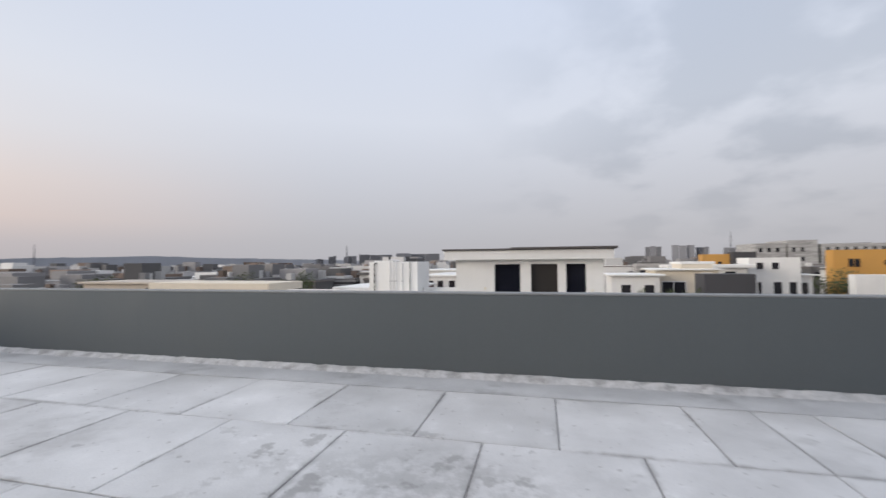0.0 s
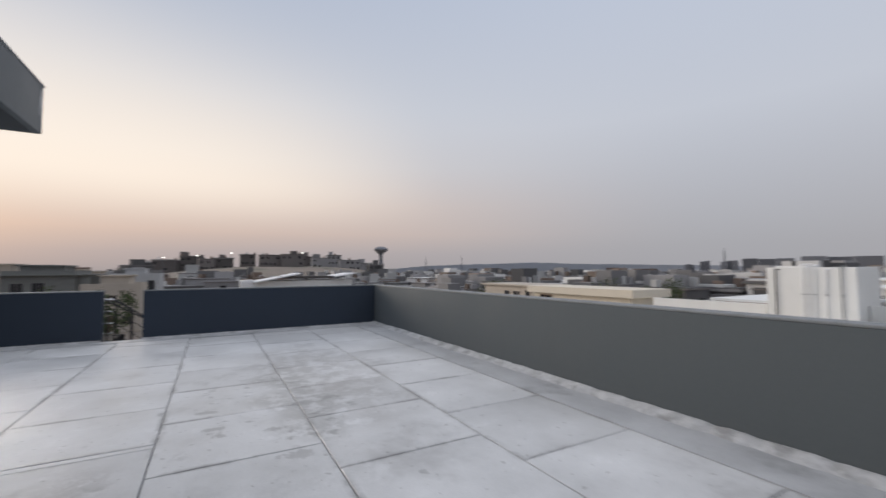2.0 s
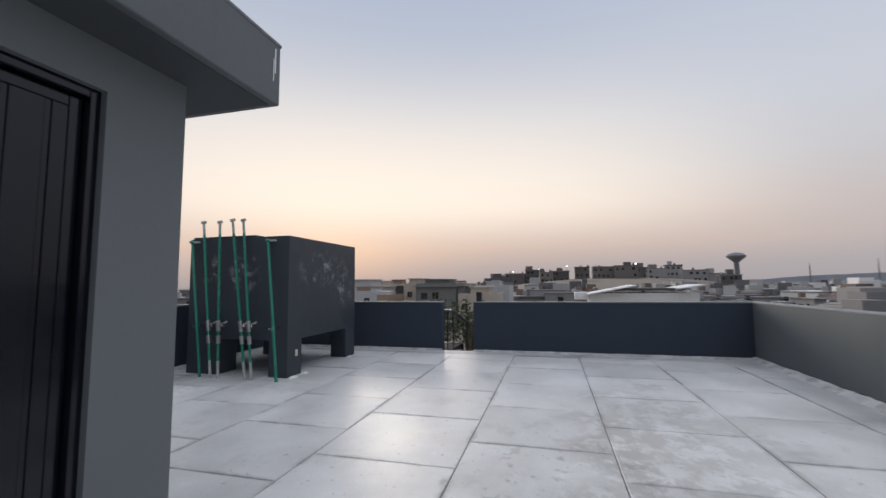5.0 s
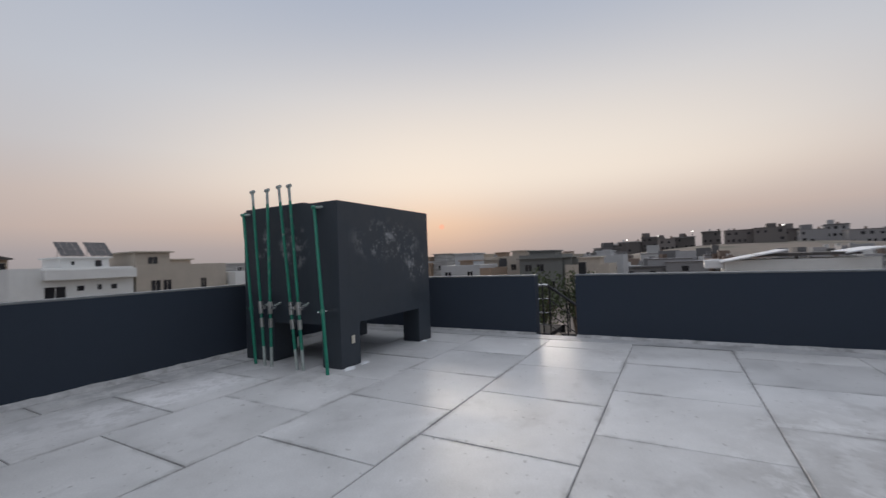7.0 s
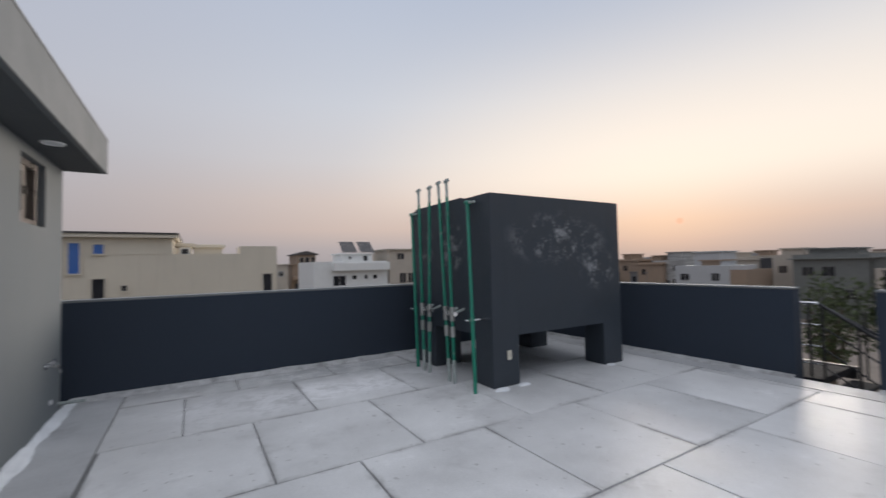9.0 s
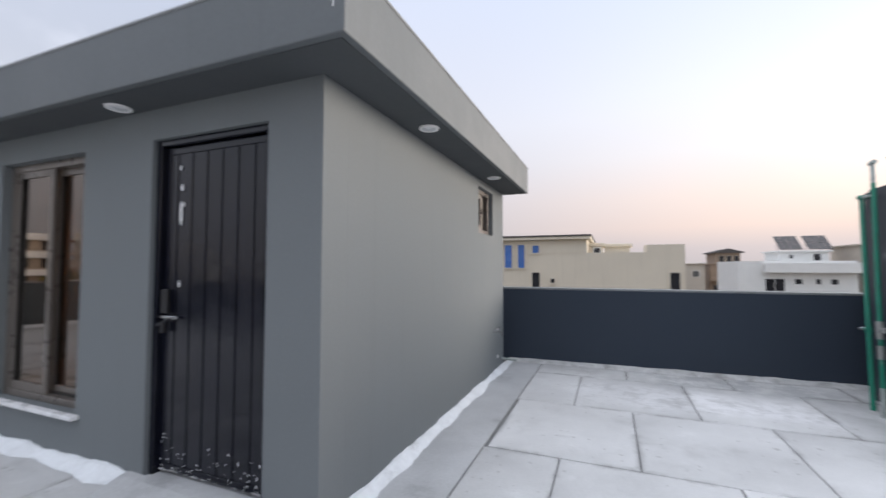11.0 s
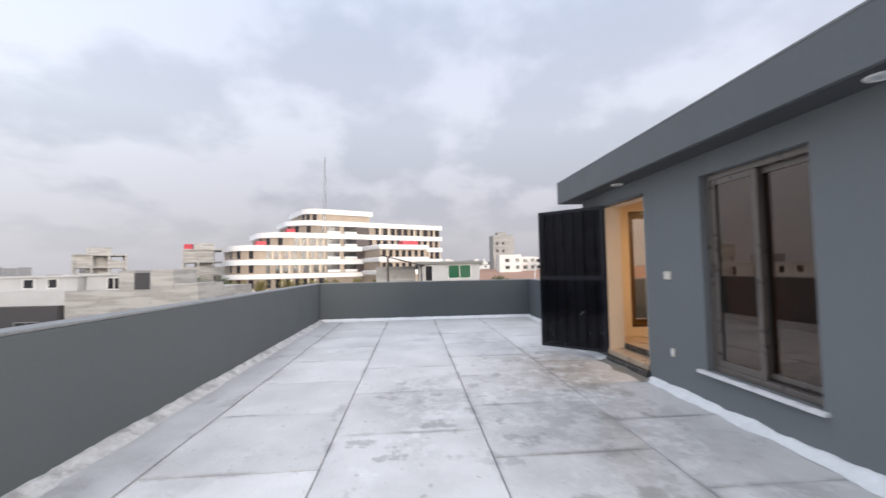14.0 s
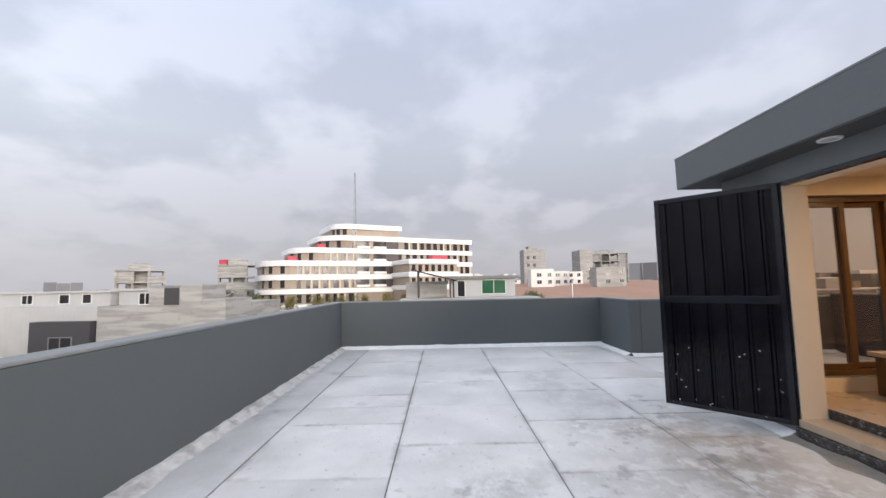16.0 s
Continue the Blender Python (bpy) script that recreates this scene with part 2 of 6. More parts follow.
def glass_material(name, tint, rough=0.02, depth=0.85):
    """Tinted pane: mirror-like film over a dark see-through tint."""
    m = bpy.data.materials.new(name)
    m.use_nodes = True
    t = m.node_tree
    k = Nodes(t)
    t.nodes.remove(t.nodes["Principled BSDF"])
    see = k.add("ShaderNodeBsdfTransparent", Color=(*tint, 1))
    gloss = k.add("ShaderNodeBsdfGlossy", Color=(0.74, 0.66, 0.60, 1), Roughness=rough)
    side = k.add("ShaderNodeLayerWeight", Blend=0.5)
    mixer = k.add("ShaderNodeMixShader", i0=k.math("ADD", k.math("MULTIPLY", k.math("POWER", side.outputs["Facing"], 3.0), depth * 0.7), 1 - depth), i1=see.outputs[0], i2=gloss.outputs[0])
    t.links.new(mixer.outputs[0], t.nodes["Material Output"].inputs[0])
    return m


def scuffed_paint(name, colour, boxes):
    """Dark paint with chalky scuffs inside soft-edged boxes given as centre and half size."""
    m = material(name, colour, rough=0.55, vary=0.14, scale=2.2, fine=45.0, bump=0.2, streaks=0.25)
    k = Nodes(m.node_tree)
    p = m.node_tree.nodes["Principled BSDF"]
    col = p.inputs["Base Color"].links[0].from_socket
    pos = m.node_tree.nodes.new("ShaderNodeNewGeometry").outputs["Position"]
    ragged = k.map(k.noise(pos, 6.0, 6.0, 0.72), 0.49, 0.66)
    total = None
    for centre, half in boxes:
        d = k.add("ShaderNodeVectorMath", i0=pos, i1=centre)
        d.operation = "SUBTRACT"
        e = k.add("ShaderNodeVectorMath", i0=d.outputs[0], i1=half)
        e.operation = "DIVIDE"
        ln = k.add("ShaderNodeVectorMath", i0=e.outputs[0])
        ln.operation = "LENGTH"
        f = k.map(ln.outputs["Value"], 1.0, 0.35)
        total = f if total is None else k.math("MAXIMUM", total, f)
    k.put(p.inputs["Base Color"], k.mix(k.math("MULTIPLY", k.math("MULTIPLY", ragged, total), 0.8), col, (0.34, 0.35, 0.36, 1)))
    return m


M = {}
M["parapet"] = material("parapet_paint", (0.101, 0.114, 0.120), 0.75, vary=0.07, scale=0.8, fine=50, bump=0.12, streaks=0.05, spec=0.25)
# shaded copy of the parapet paint, for the walls turned from the sun
M["shaded_parapet"] = material("shaded_parapet_paint", (0.036, 0.047, 0.066), 0.75, vary=0.08, scale=0.9, fine=50, bump=0.12, streaks=0.05, spec=0.25)
# darker than the fascia: the shade under the eaves is in this colour
M["soffit"] = material("shaded_soffit_paint", (0.078, 0.085, 0.090), 0.75, vary=0.12, scale=1.8, fine=40, bump=0.15, spec=0.25)
M["room"] = material("room_paint", (0.168, 0.183, 0.191), 0.75, vary=0.07, scale=1.1, fine=55, bump=0.16, streaks=0.06, spec=0.25)
M["fascia"] = material("fascia_paint", (0.118, 0.131, 0.139), 0.6, vary=0.12, scale=1.6, fine=40, bump=0.25, streaks=0.15)
M["coping"] = material("coping_cement", (0.21, 0.22, 0.225), 0.8, vary=0.2, scale=6, bump=0.4)
M["slab"] = slab_material()
M["bed"] = material("joint_mortar", (0.17, 0.17, 0.17), 0.85, vary=0.35, scale=4, bump=0.5)
M["screed"] = material("screed", (0.48, 0.485, 0.49), 0.5, vary=0.22, scale=2.0, bump=0.35, grime=((0.24, 0.24, 0.24), 1.5, 0.52, 0.7, 0.6))
M["lime"] = material("lime_fillet", (0.50, 0.50, 0.50), 0.85, vary=0.3, scale=7, fine=30, bump=0.7, grime=((0.24, 0.235, 0.23), 4.0, 0.48, 0.64, 0.7))
M["white_lime"] = material("white_lime_fillet", (0.76, 0.78, 0.80), 0.8, vary=0.12, scale=7, fine=30, bump=0.7, grime=((0.42, 0.42, 0.42), 4.0, 0.60, 0.72, 0.5))
M["black_steel"] = material("black_gloss_paint", (0.006, 0.0068, 0.013), 0.17, vary=0.35, scale=3, fine=30, bump=0.012, spec=0.42)
M["rail_steel"] = material("black_rail_paint", (0.012, 0.012, 0.014), 0.4, vary=0.3, scale=9, bump=0.1)
M["tank"] = scuffed_paint("tank_paint", (0.033, 0.042, 0.054), [((-9.21, -2.081, 1.62), (0.95, 0.2, 0.38)), ((-9.88, -2.081, 1.25), (0.4, 0.2, 0.3)), ((-8.14, -2.886, 1.55), (0.2, 0.34, 0.42)), ((-8.14, -3.503, 1.6), (0.2, 0.25, 0.3))])
M["green"] = material("green_pipe", (0.012, 0.20, 0.13), 0.38, vary=0.2, scale=8, bump=0.1, grime=((0.30, 0.36, 0.33), 7.0, 0.60, 0.72, 0.5))
M["pale_pipe"] = material("dusty_pipe", (0.36, 0.40, 0.38), 0.6, vary=0.3, scale=12, bump=0.2)
M["matt_steel"] = material("matt_black_steel", (0.012, 0.012, 0.014), 0.85, vary=0.3, scale=9, bump=0.2, spec=0.15)
M["chrome"] = material("chrome", (0.72, 0.72, 0.72), 0.15, metal=1.0, vary=0.1, bump=0.05)
M["brass"] = material("valve_brass", (0.42, 0.42, 0.40), 0.35, metal=0.8, vary=0.2, bump=0.1)
M["alu"] = material("bronze_aluminium", (0.150, 0.132, 0.118), 0.35, metal=0.35, vary=0.12, scale=8, bump=0.05)
M["alu_dark"] = material("dark_gasket", (0.018, 0.015, 0.013), 0.5, vary=0.2, bump=0.05)
M["wood"] = material("brown_window_frame", (0.095, 0.045, 0.014), 0.4, vary=0.3, scale=9, bump=0.1)
M["bronze_glass"] = glass_material("bronze_glass", (0.16, 0.12, 0.10), depth=0.86)
M["hall_glass"] = glass_material("hall_glass", (0.86, 0.74, 0.62), depth=0.95)
M["marble"] = material("white_marble", (0.74, 0.74, 0.75), 0.3, vary=0.08, scale=8, bump=0.05)
M["granite"] = material("black_granite", (0.03, 0.028, 0.028), 0.2, vary=0.4, scale=30, bump=0.05, spots=((0.45, 0.42, 0.38), 70.0, 0.62, 0.68, 0.7))
M["cream"] = material("cream_plaster", (0.72, 0.62, 0.48), 0.7, vary=0.05, scale=2, bump=0.1)
M["tile"] = material("beige_floor_tile", (0.38, 0.30, 0.22), 0.3, vary=0.12, scale=3, bump=0.05)
M["ivory"] = material("ivory_plastic", (0.66, 0.62, 0.52), 0.4, vary=0.05, bump=0.0)
M["white"] = material("white_enamel", (0.78, 0.78, 0.78), 0.35, vary=0.04, bump=0.0)
M["frost"] = material("frosted_lens", (0.66, 0.68, 0.70), 0.25, vary=0.03, bump=0.0)
M["stain"] = material("rust_wash", (0.25, 0.23, 0.205), 0.45, vary=0.3, scale=3, bump=0.2)
# beyond the roof
M["white_wall"] = material("white_house_paint", (0.70, 0.70, 0.68), 0.75, vary=0.06, scale=0.8, fine=20, bump=0.1, streaks=0.10)
M["cream_wall"] = material("cream_house_paint", (0.62, 0.56, 0.46), 0.75, vary=0.06, scale=0.6, fine=20, bump=0.1, streaks=0.12)
M["beige_wall"] = material("beige_house_paint", (0.44, 0.39, 0.33), 0.75, vary=0.1, scale=0.6, fine=20, bump=0.1, streaks=0.15)
M["brown_wall"] = material("brown_house_paint", (0.30, 0.22, 0.16), 0.75, vary=0.12, scale=0.6, bump=0.1)
M["orange_wall"] = material("ochre_house_paint", (0.50, 0.27, 0.07), 0.75, vary=0.1, scale=0.5, bump=0.1)
M["grey_wall"] = material("raw_cement_render", (0.30, 0.295, 0.285), 0.85, vary=0.2, scale=0.5, fine=12, bump=0.2, bands=0.8, grime=((0.20, 0.20, 0.20), 0.9, 0.55, 0.7, 0.5))
M["dark_wall"] = material("dark_block_wall", (0.055, 0.055, 0.06), 0.85, vary=0.2, scale=1.0, bump=0.2)
M["brick_wall"] = material("far_red_wall", (0.22, 0.10, 0.075), 0.85, vary=0.15, scale=1.0, bump=0.2)
M["roof_dark"] = material("dark_roof_edge", (0.075, 0.068, 0.065), 0.7, vary=0.15, scale=2, bump=0.1)
M["roof_grey"] = material("grey_roof_edge", (0.17, 0.175, 0.165), 0.7, vary=0.15, scale=2, bump=0.1)
M["pale_grey_wall"] = material("pale_grey_house_paint", (0.44, 0.445, 0.45), 0.75, vary=0.08, scale=0.7, fine=20, bump=0.1, streaks=0.15)
M["dark_bay"] = material("dark_brown_bay", (0.055, 0.04, 0.042), 0.4, vary=0.2, scale=0.8, bump=0.05)
M["town_white"] = material("far_white_walls", (0.55, 0.545, 0.53), 0.85, vary=0.1, scale=0.06, fine=1.5, bump=0.0, island=0.3)
M["town_brown"] = material("far_brown_walls", (0.20, 0.15, 0.12), 0.85, vary=0.15, scale=0.06, fine=1.5, bump=0.0, island=0.4)
# dark for backlit house fronts and eave shadows, both put into the colour
M["shaded_far_house"] = material("shaded_far_walls_and_eaves", (0.15, 0.135, 0.128), 0.85, vary=0.15, scale=0.06, fine=1.5, bump=0.0, island=0.3)
M["lamp_glow"] = bpy.data.materials.new("lit_lamp_lens")
M["lamp_glow"].use_nodes = True
M["lamp_glow"].node_tree.nodes["Principled BSDF"].inputs["Emission Color"].default_value = (1.0, 0.97, 0.9, 1)
M["lamp_glow"].node_tree.nodes["Principled BSDF"].inputs["Emission Strength"].default_value = 4.0
M["panel_white"] = material("white_cladding", (0.80, 0.80, 0.80), 0.45, vary=0.03, scale=0.3, bump=0.02)
M["panel_tan"] = material("tan_cladding", (0.33, 0.27, 0.215), 0.6, vary=0.15, scale=0.6, jitter=0.25, bump=0.05)
M["pane_dark"] = material("far_dark_pane", (0.022, 0.022, 0.026), 0.12, vary=0.3, scale=0.5, bump=0.0)
M["pane_blue"] = material("far_blue_pane", (0.05, 0.14, 0.42), 0.2, vary=0.15, scale=0.5, bump=0.0)
M["pane_green"] = material("far_green_pane", (0.02, 0.10, 0.05), 0.15, vary=0.15, scale=0.5, bump=0.0)
M["solar"] = material("solar_cells", (0.030, 0.026, 0.028), 0.15, vary=0.2, scale=2, bump=0.0)
M["red"] = material("red_cloth", (0.50, 0.06, 0.08), 0.6, vary=0.15, scale=1, bump=0.1)
M["tin"] = material("white_sheet_roof", (0.72, 0.73, 0.75), 0.45, vary=0.08, scale=1, bump=0.05)
M["city"] = material("far_city_walls", (0.23, 0.225, 0.225), 0.85, vary=0.15, scale=0.06, fine=1.5, bump=0.0, island=0.55)
M["far_slabs"] = material("far_tower_blocks", (0.17, 0.175, 0.19), 0.9, vary=0.1, scale=0.02, fine=0.3, bump=0.0, island=0.25)
M["earth"] = material("dry_earth", (0.20, 0.165, 0.135), 0.95, vary=0.35, scale=0.02, fine=1.2, bump=0.3, grime=((0.075, 0.085, 0.05), 0.03, 0.5, 0.65, 0.8))
M["tarmac"] = material("street_tarmac", (0.13, 0.13, 0.135), 0.9, vary=0.2, scale=0.4, fine=12, bump=0.3)
M["soil"] = material("red_soil", (0.34, 0.20, 0.14), 0.95, vary=0.2, scale=0.12, fine=1.0, bump=0.4)
# pale and bluish: the haze of distance is painted into the hills
M["hill"] = material("haze_tinted_hills", (0.36, 0.39, 0.44), 0.95, vary=0.15, scale=0.004, fine=0.03, bump=0.0)
M["bark"] = material("bark", (0.11, 0.085, 0.06), 0.9, vary=0.3, scale=6, bump=0.6)
M["leaf"] = material("leaves", (0.055, 0.075, 0.025), 0.6, vary=0.4, scale=1.2, fine=8, bump=0.0, island=0.45)
M["leaf_yellow"] = material("yellowing_leaves", (0.15, 0.13, 0.03), 0.6, vary=0.4, scale=1.2, fine=8, bump=0.0, island=0.4)

# mesh helpers --------------------------------------------------------------------------------


def mesh_of(name, bm, mat):
    me = bpy.data.meshes.new(name)
    bm.normal_update()
    bm.to_mesh(me)
    bm.free()
    me.materials.append(M[mat])
    return me


def part(name, bm, mat, parent=None, label="", m=None):
    """One mesh object, under a thing or a part where one is given."""
    ob = new(name, mesh_of(name, bm, mat))
    if parent is not None:
        ob.parent = parent
    if m is not None:
        ob.matrix_basis = m
    if label:
        ob["label"] = label
    return ob


def thing(name, label, category, m=None, group="", kind=""):
    ob = new(name)
    ob.empty_display_size = 0.1
    if m is not None:
        ob.matrix_basis = m
    return tagged(ob, label, category, group, kind)


def block(bm, m, x0, x1, y0, y1, z0, z1):
    """Eight corners and six faces, laid at the pose m."""
    v = [bm.verts.new(m @ Vector(c)) for c in ((x0, y0, z0), (x1, y0, z0), (x1, y1, z0), (x0, y1, z0), (x0, y0, z1), (x1, y0, z1), (x1, y1, z1), (x0, y1, z1))]
    for q in ((0, 3, 2, 1), (4, 5, 6, 7), (0, 1, 5, 4), (1, 2, 6, 5), (2, 3, 7, 6), (3, 0, 4, 7)):
        bm.faces.new([v[i] for i in q])
    return v


STILL = Matrix.Identity(4)


def box(x0, x1, y0, y1, z0, z1, bm=None, bevel=0.0, upright=False):
    bm = bm or bmesh.new()
    made = block(bm, STILL, min(x0, x1), max(x0, x1), min(y0, y1), max(y0, y1), min(z0, z1), max(z0, z1))
    if bevel:
        edges = {e for v in made for e in v.link_edges}
        if upright:
            edges = {e for e in edges if abs(e.verts[0].co.z - e.verts[1].co.z) > 1e-6}
        bmesh.ops.bevel(bm, geom=list(edges), offset=bevel, segments=2, profile=0.5, affect="EDGES")
    return bm


def rod(a, b, r, bm=None, sides=12, r2=None):
    bm = bm or bmesh.new()
    a, b = Vector(a), Vector(b)
    turn = (b - a).to_track_quat("Z", "Y").to_matrix().to_4x4()
    bmesh.ops.create_cone(bm, cap_ends=True, segments=sides, radius1=r, radius2=r if r2 is None else r2, depth=(b - a).length, matrix=Matrix.Translation((a + b) / 2) @ turn)
    return bm


def smooth(ob):
    ob.data.shade_smooth()
    ob.data.set_sharp_from_angle(angle=radians(40))
    return ob


def pierced(u0, u1, z0, z1, holes, put, bm=None):
    """A wall with right-angled holes (u0, u1, z0, z1) through it, as blocks; put(u0, u1, z0, z1, bm) lays a block."""
    bm = bm or bmesh.new()
    us = sorted({u0, u1, *(h[0] for h in holes), *(h[1] for h in holes)})
    for a, b in zip(us, us[1:]):
        mid = (a + b) / 2
        z = z0
        for h in sorted((h for h in holes if h[0] < mid < h[1]), key=lambda h: h[2]):
            if h[2] > z:
                put(a, b, z, h[2], bm)
            z = h[3]
        if z < z1:
            put(a, b, z, z1, bm)
    return bm


def ribbon(points, width, height, seed, lump=0.5, side=1):
    """A rough hand-laid fillet along a line on the floor: it climbs the wall on one side and runs out on the other."""
    bm = bmesh.new()
    rows = []
    for (x0, y0), (x1, y1) in zip(points, points[1:]):
        way = Vector((x1 - x0, y1 - y0, 0))
        n = max(2, int(way.length / 0.06))
        out = Vector((-way.y, way.x, 0)).normalized() * side
        for i in range(n + 1):
            p = Vector((x0, y0, 0)) + way * (i / n)
            q = p * 1.0
            g = noise.noise(q * 3.1 + Vector((seed, 0, 0))) * lump
            h = noise.noise(q * 9.0 + Vector((0, seed, 0))) * lump * 0.6
            w, t = width * (1 + 0.55 * g + 0.35 * h), height * (1 + 0.5 * h + 0.4 * g)
            row = []
            for f, z in ((0.0, t), (0.22, t * 0.92), (0.5, t * 0.55), (0.8, t * 0.22), (1.0, 0.002)):
                bit = noise.noise(q * 21 + Vector((f * 5, seed, 0))) * 0.006 * lump
                row.append(bm.verts.new(p + out * (w * f) + Vector((0, 0, max(0.001, z + bit)))))
            rows.append(row)
    for a, b in zip(rows, rows[1:]):
        for j in range(4):
            bm.faces.new((a[j], b[j], b[j + 1], a[j + 1]))
    bmesh.ops.recalc_face_normals(bm, faces=bm.faces)
    if bm.faces and sum(f.normal.z for f in bm.faces) < 0:
        bmesh.ops.reverse_faces(bm, faces=bm.faces)
    return bm


def structure(name, bm, mat, label, category):
    return tagged(part(name, bm, mat), label, category, kind="structure")


# the roof terrace ----------------------------------------------------------------------------
XW, XE, YN, PH, PT = -11.13, 6.11, 5.11, 1.0, 0.2
XJ, YJ = 4.72, -0.40                      # where the east parapet steps in
BX0, BX1, BY, BT = -4.31, 1.50, 0.0, 0.22   # the roof room, its wall thickness
GY0, GY1 = -0.50, 0.16                   # gap in the west parapet, for the stair
GROUND = -7.6


def south(x):
    return -4.24 + 0.02 * (x + 4.31)


def parapet(name, x0, x1, y0, y1, label, paint="parapet"):
    wall = structure(name, box(x0, x1, y0, y1, -0.25, PH - 0.025, bevel=0.006), paint, label, "parapet wall")
    part("coping", box(x0 - 0.004, x1 + 0.004, y0 - 0.004, y1 + 0.004, PH - 0.024, PH, bevel=0.008), "coping", wall, "pale cement top of the wall")
    return wall


parapet("wall_north", XW - PT, XE + PT, YN, YN + PT, "long slate grey painted parapet wall of the roof terrace")
# the two west walls are backlit; their shade is put into the colour
parapet("wall_west_1", XW - PT, XW, GY1, YN - 0.003, "dark parapet wall beside the stair gap, shade in its colour", "shaded_parapet")
parapet("wall_west_2", XW - PT, XW, south(XW) - PT, GY0, "dark parapet wall behind the raised tank, shade in its colour", "shaded_parapet")
parapet("wall_east_1", XE, XE + PT, YJ - PT, YN - 0.003, "slate grey parapet wall at the far end of the terrace")
parapet("wall_east_2", XJ + 0.003, XE - 0.003, YJ - PT, YJ, "short slate grey parapet return wall")
parapet("wall_east_3", XJ, XJ + PT, south(XJ) - PT, YJ - PT - 0.003, "slate grey parapet wall beside the roof room")
bm = bmesh.new()
bmc = bmesh.new()
for b, z0, z1, grow in ((bm, -0.25, PH + 0.025, 0.0), (bmc, PH + 0.026, PH + 0.05, 0.004)):
    a0, a1 = XW + 0.003, XJ - 0.003
    ring = [(a0, south(a0) - PT - grow), (a1, south(a1) - PT - grow), (a1, south(a1) + grow), (a0, south(a0) + grow)]
    lo, hi = [b.verts.new((*q, z0)) for q in ring], [b.verts.new((*q, z1)) for q in ring]
    b.faces.new(hi), b.faces.new(lo[::-1])
    for i in range(4):
        j = (i + 1) % 4
        b.faces.new((lo[i], lo[j], hi[j], hi[i]))
# inner face looks north, away from the sun: same shaded colour
wall_south = structure("wall_south", bm, "shaded_parapet", "dark parapet wall behind tank and room, shade in its colour", "parapet wall")
part("coping", bmc, "coping", wall_south, "pale cement top of the wall")

# floor: a bed with the cast slabs on it; slabs come at the end of the file
floor = structure("floor", box(XW, XE, -4.9, YN, -0.25, -0.0075), "bed", "pale cement slabs with dark joints and damp stains", "roof floor")
part("screed", box(XW + 0.01, XE - 0.01, 4.525, YN - 0.003, -0.007, 0.004), "screed", floor, "plain grey screed strip along the parapet")
part("screed", box(-4.77, BX0, -4.4, -0.02, -0.007, 0.003), "screed", floor, "plain grey screed strip along the room")
part("screed", box(XW + 0.003, XW + 0.34, -4.4, 4.54, -0.007, 0.003), "screed", floor, "plain grey screed strip along the parapet")
structure("house_body", box(XW - PT + 0.02, XE + PT - 0.02, south(XW) - PT + 0.02, YN + PT - 0.02, GROUND, -0.26), "room", "slate grey painted body of the house below the terrace", "house wall")

fillets = [("lime", [(XW, YN), (XE, YN)], 0.14, 0.055, -1, 0.7), ("lime", [(XW, GY1), (XW, YN)], 0.10, 0.035, -1, 0.5), ("lime", [(XW, south(XW)), (XW, GY0)], 0.10, 0.035, -1, 0.5),
           ("white_lime", [(XE, YJ), (XE, YN)], 0.11, 0.065, 1, 0.45), ("white_lime", [(XJ, YJ), (XE, YJ)], 0.11, 0.045, 1, 0.45), ("white_lime", [(XJ, south(XJ)), (XJ, YJ)], 0.11, 0.045, 1, 0.45),
           ("lime", [(XW, south(XW)), (BX0, south(BX0))], 0.11, 0.045, 1, 0.45),
           ("white_lime", [(BX0, south(BX0)), (BX0, BY)], 0.085, 0.050, 1, 0.9), ("white_lime", [(-2.86, BY), (-0.26, BY)], 0.095, 0.06, 1, 0.9),
           ("screed", [(-4.05, BY), (-2.86, BY)], 0.24, 0.06, 1, 0.8), ("white_lime", [(0.80, BY), (BX1, BY)], 0.11, 0.05, 1, 0.9), ("stain", [(-0.30, BY), (0.80, BY)], 0.15, 0.03, 1, 0.9)]
for n, (mat, line, w_, h_, side, lump) in enumerate(fillets):
    structure("trim_%d" % (n + 1), ribbon(line, w_, h_, 3.7 * n, lump, side), mat, "rough hand-laid lime fillet along the wall foot", "wall fillet")

# the roof room -------------------------------------------------------------------------------
SOFFIT, ROOF_TOP = 2.35, 2.70
D1 = (-3.94, -2.98, 0.05, 2.15)
WIN = (-2.26, -1.17, 0.33, 2.15)
D2 = (-0.22, 0.76, 0.10, 2.15)
SW = (-3.32, -2.72, 1.73, 2.26)
EW = (-1.60, -0.62, 0.37, 2.15)
ys = -3.85                                # back of the roof room
structure("wall_room_north", pierced(BX0, BX1, -0.1, SOFFIT - 0.004, [D1, WIN, D2], lambda a, b, c, d, bm: box(a, b, -BT, BY, c, d, bm)), "room", "blue-grey painted room wall with two doors and window", "wall")
structure("wall_room_west", pierced(ys, -BT - 0.0004, -0.1, SOFFIT - 0.004, [SW], lambda a, b, c, d, bm: box(BX0, BX0 + BT, a, b, c, d, bm)), "room", "blue-grey painted room side wall with small window", "wall")
structure("wall_room_east", pierced(ys, -BT - 0.0004, -0.1, SOFFIT - 0.004, [EW], lambda a, b, c, d, bm: box(BX1 - BT, BX1, a, b, c, d, bm)), "room", "blue-grey painted room wall with a wide window", "wall")
structure("wall_room_south", box(BX0 + BT + 0.002, BX1 - BT - 0.002, ys, ys + BT, -0.1, SOFFIT - 0.004), "room", "blue-grey painted back wall of the room", "wall")
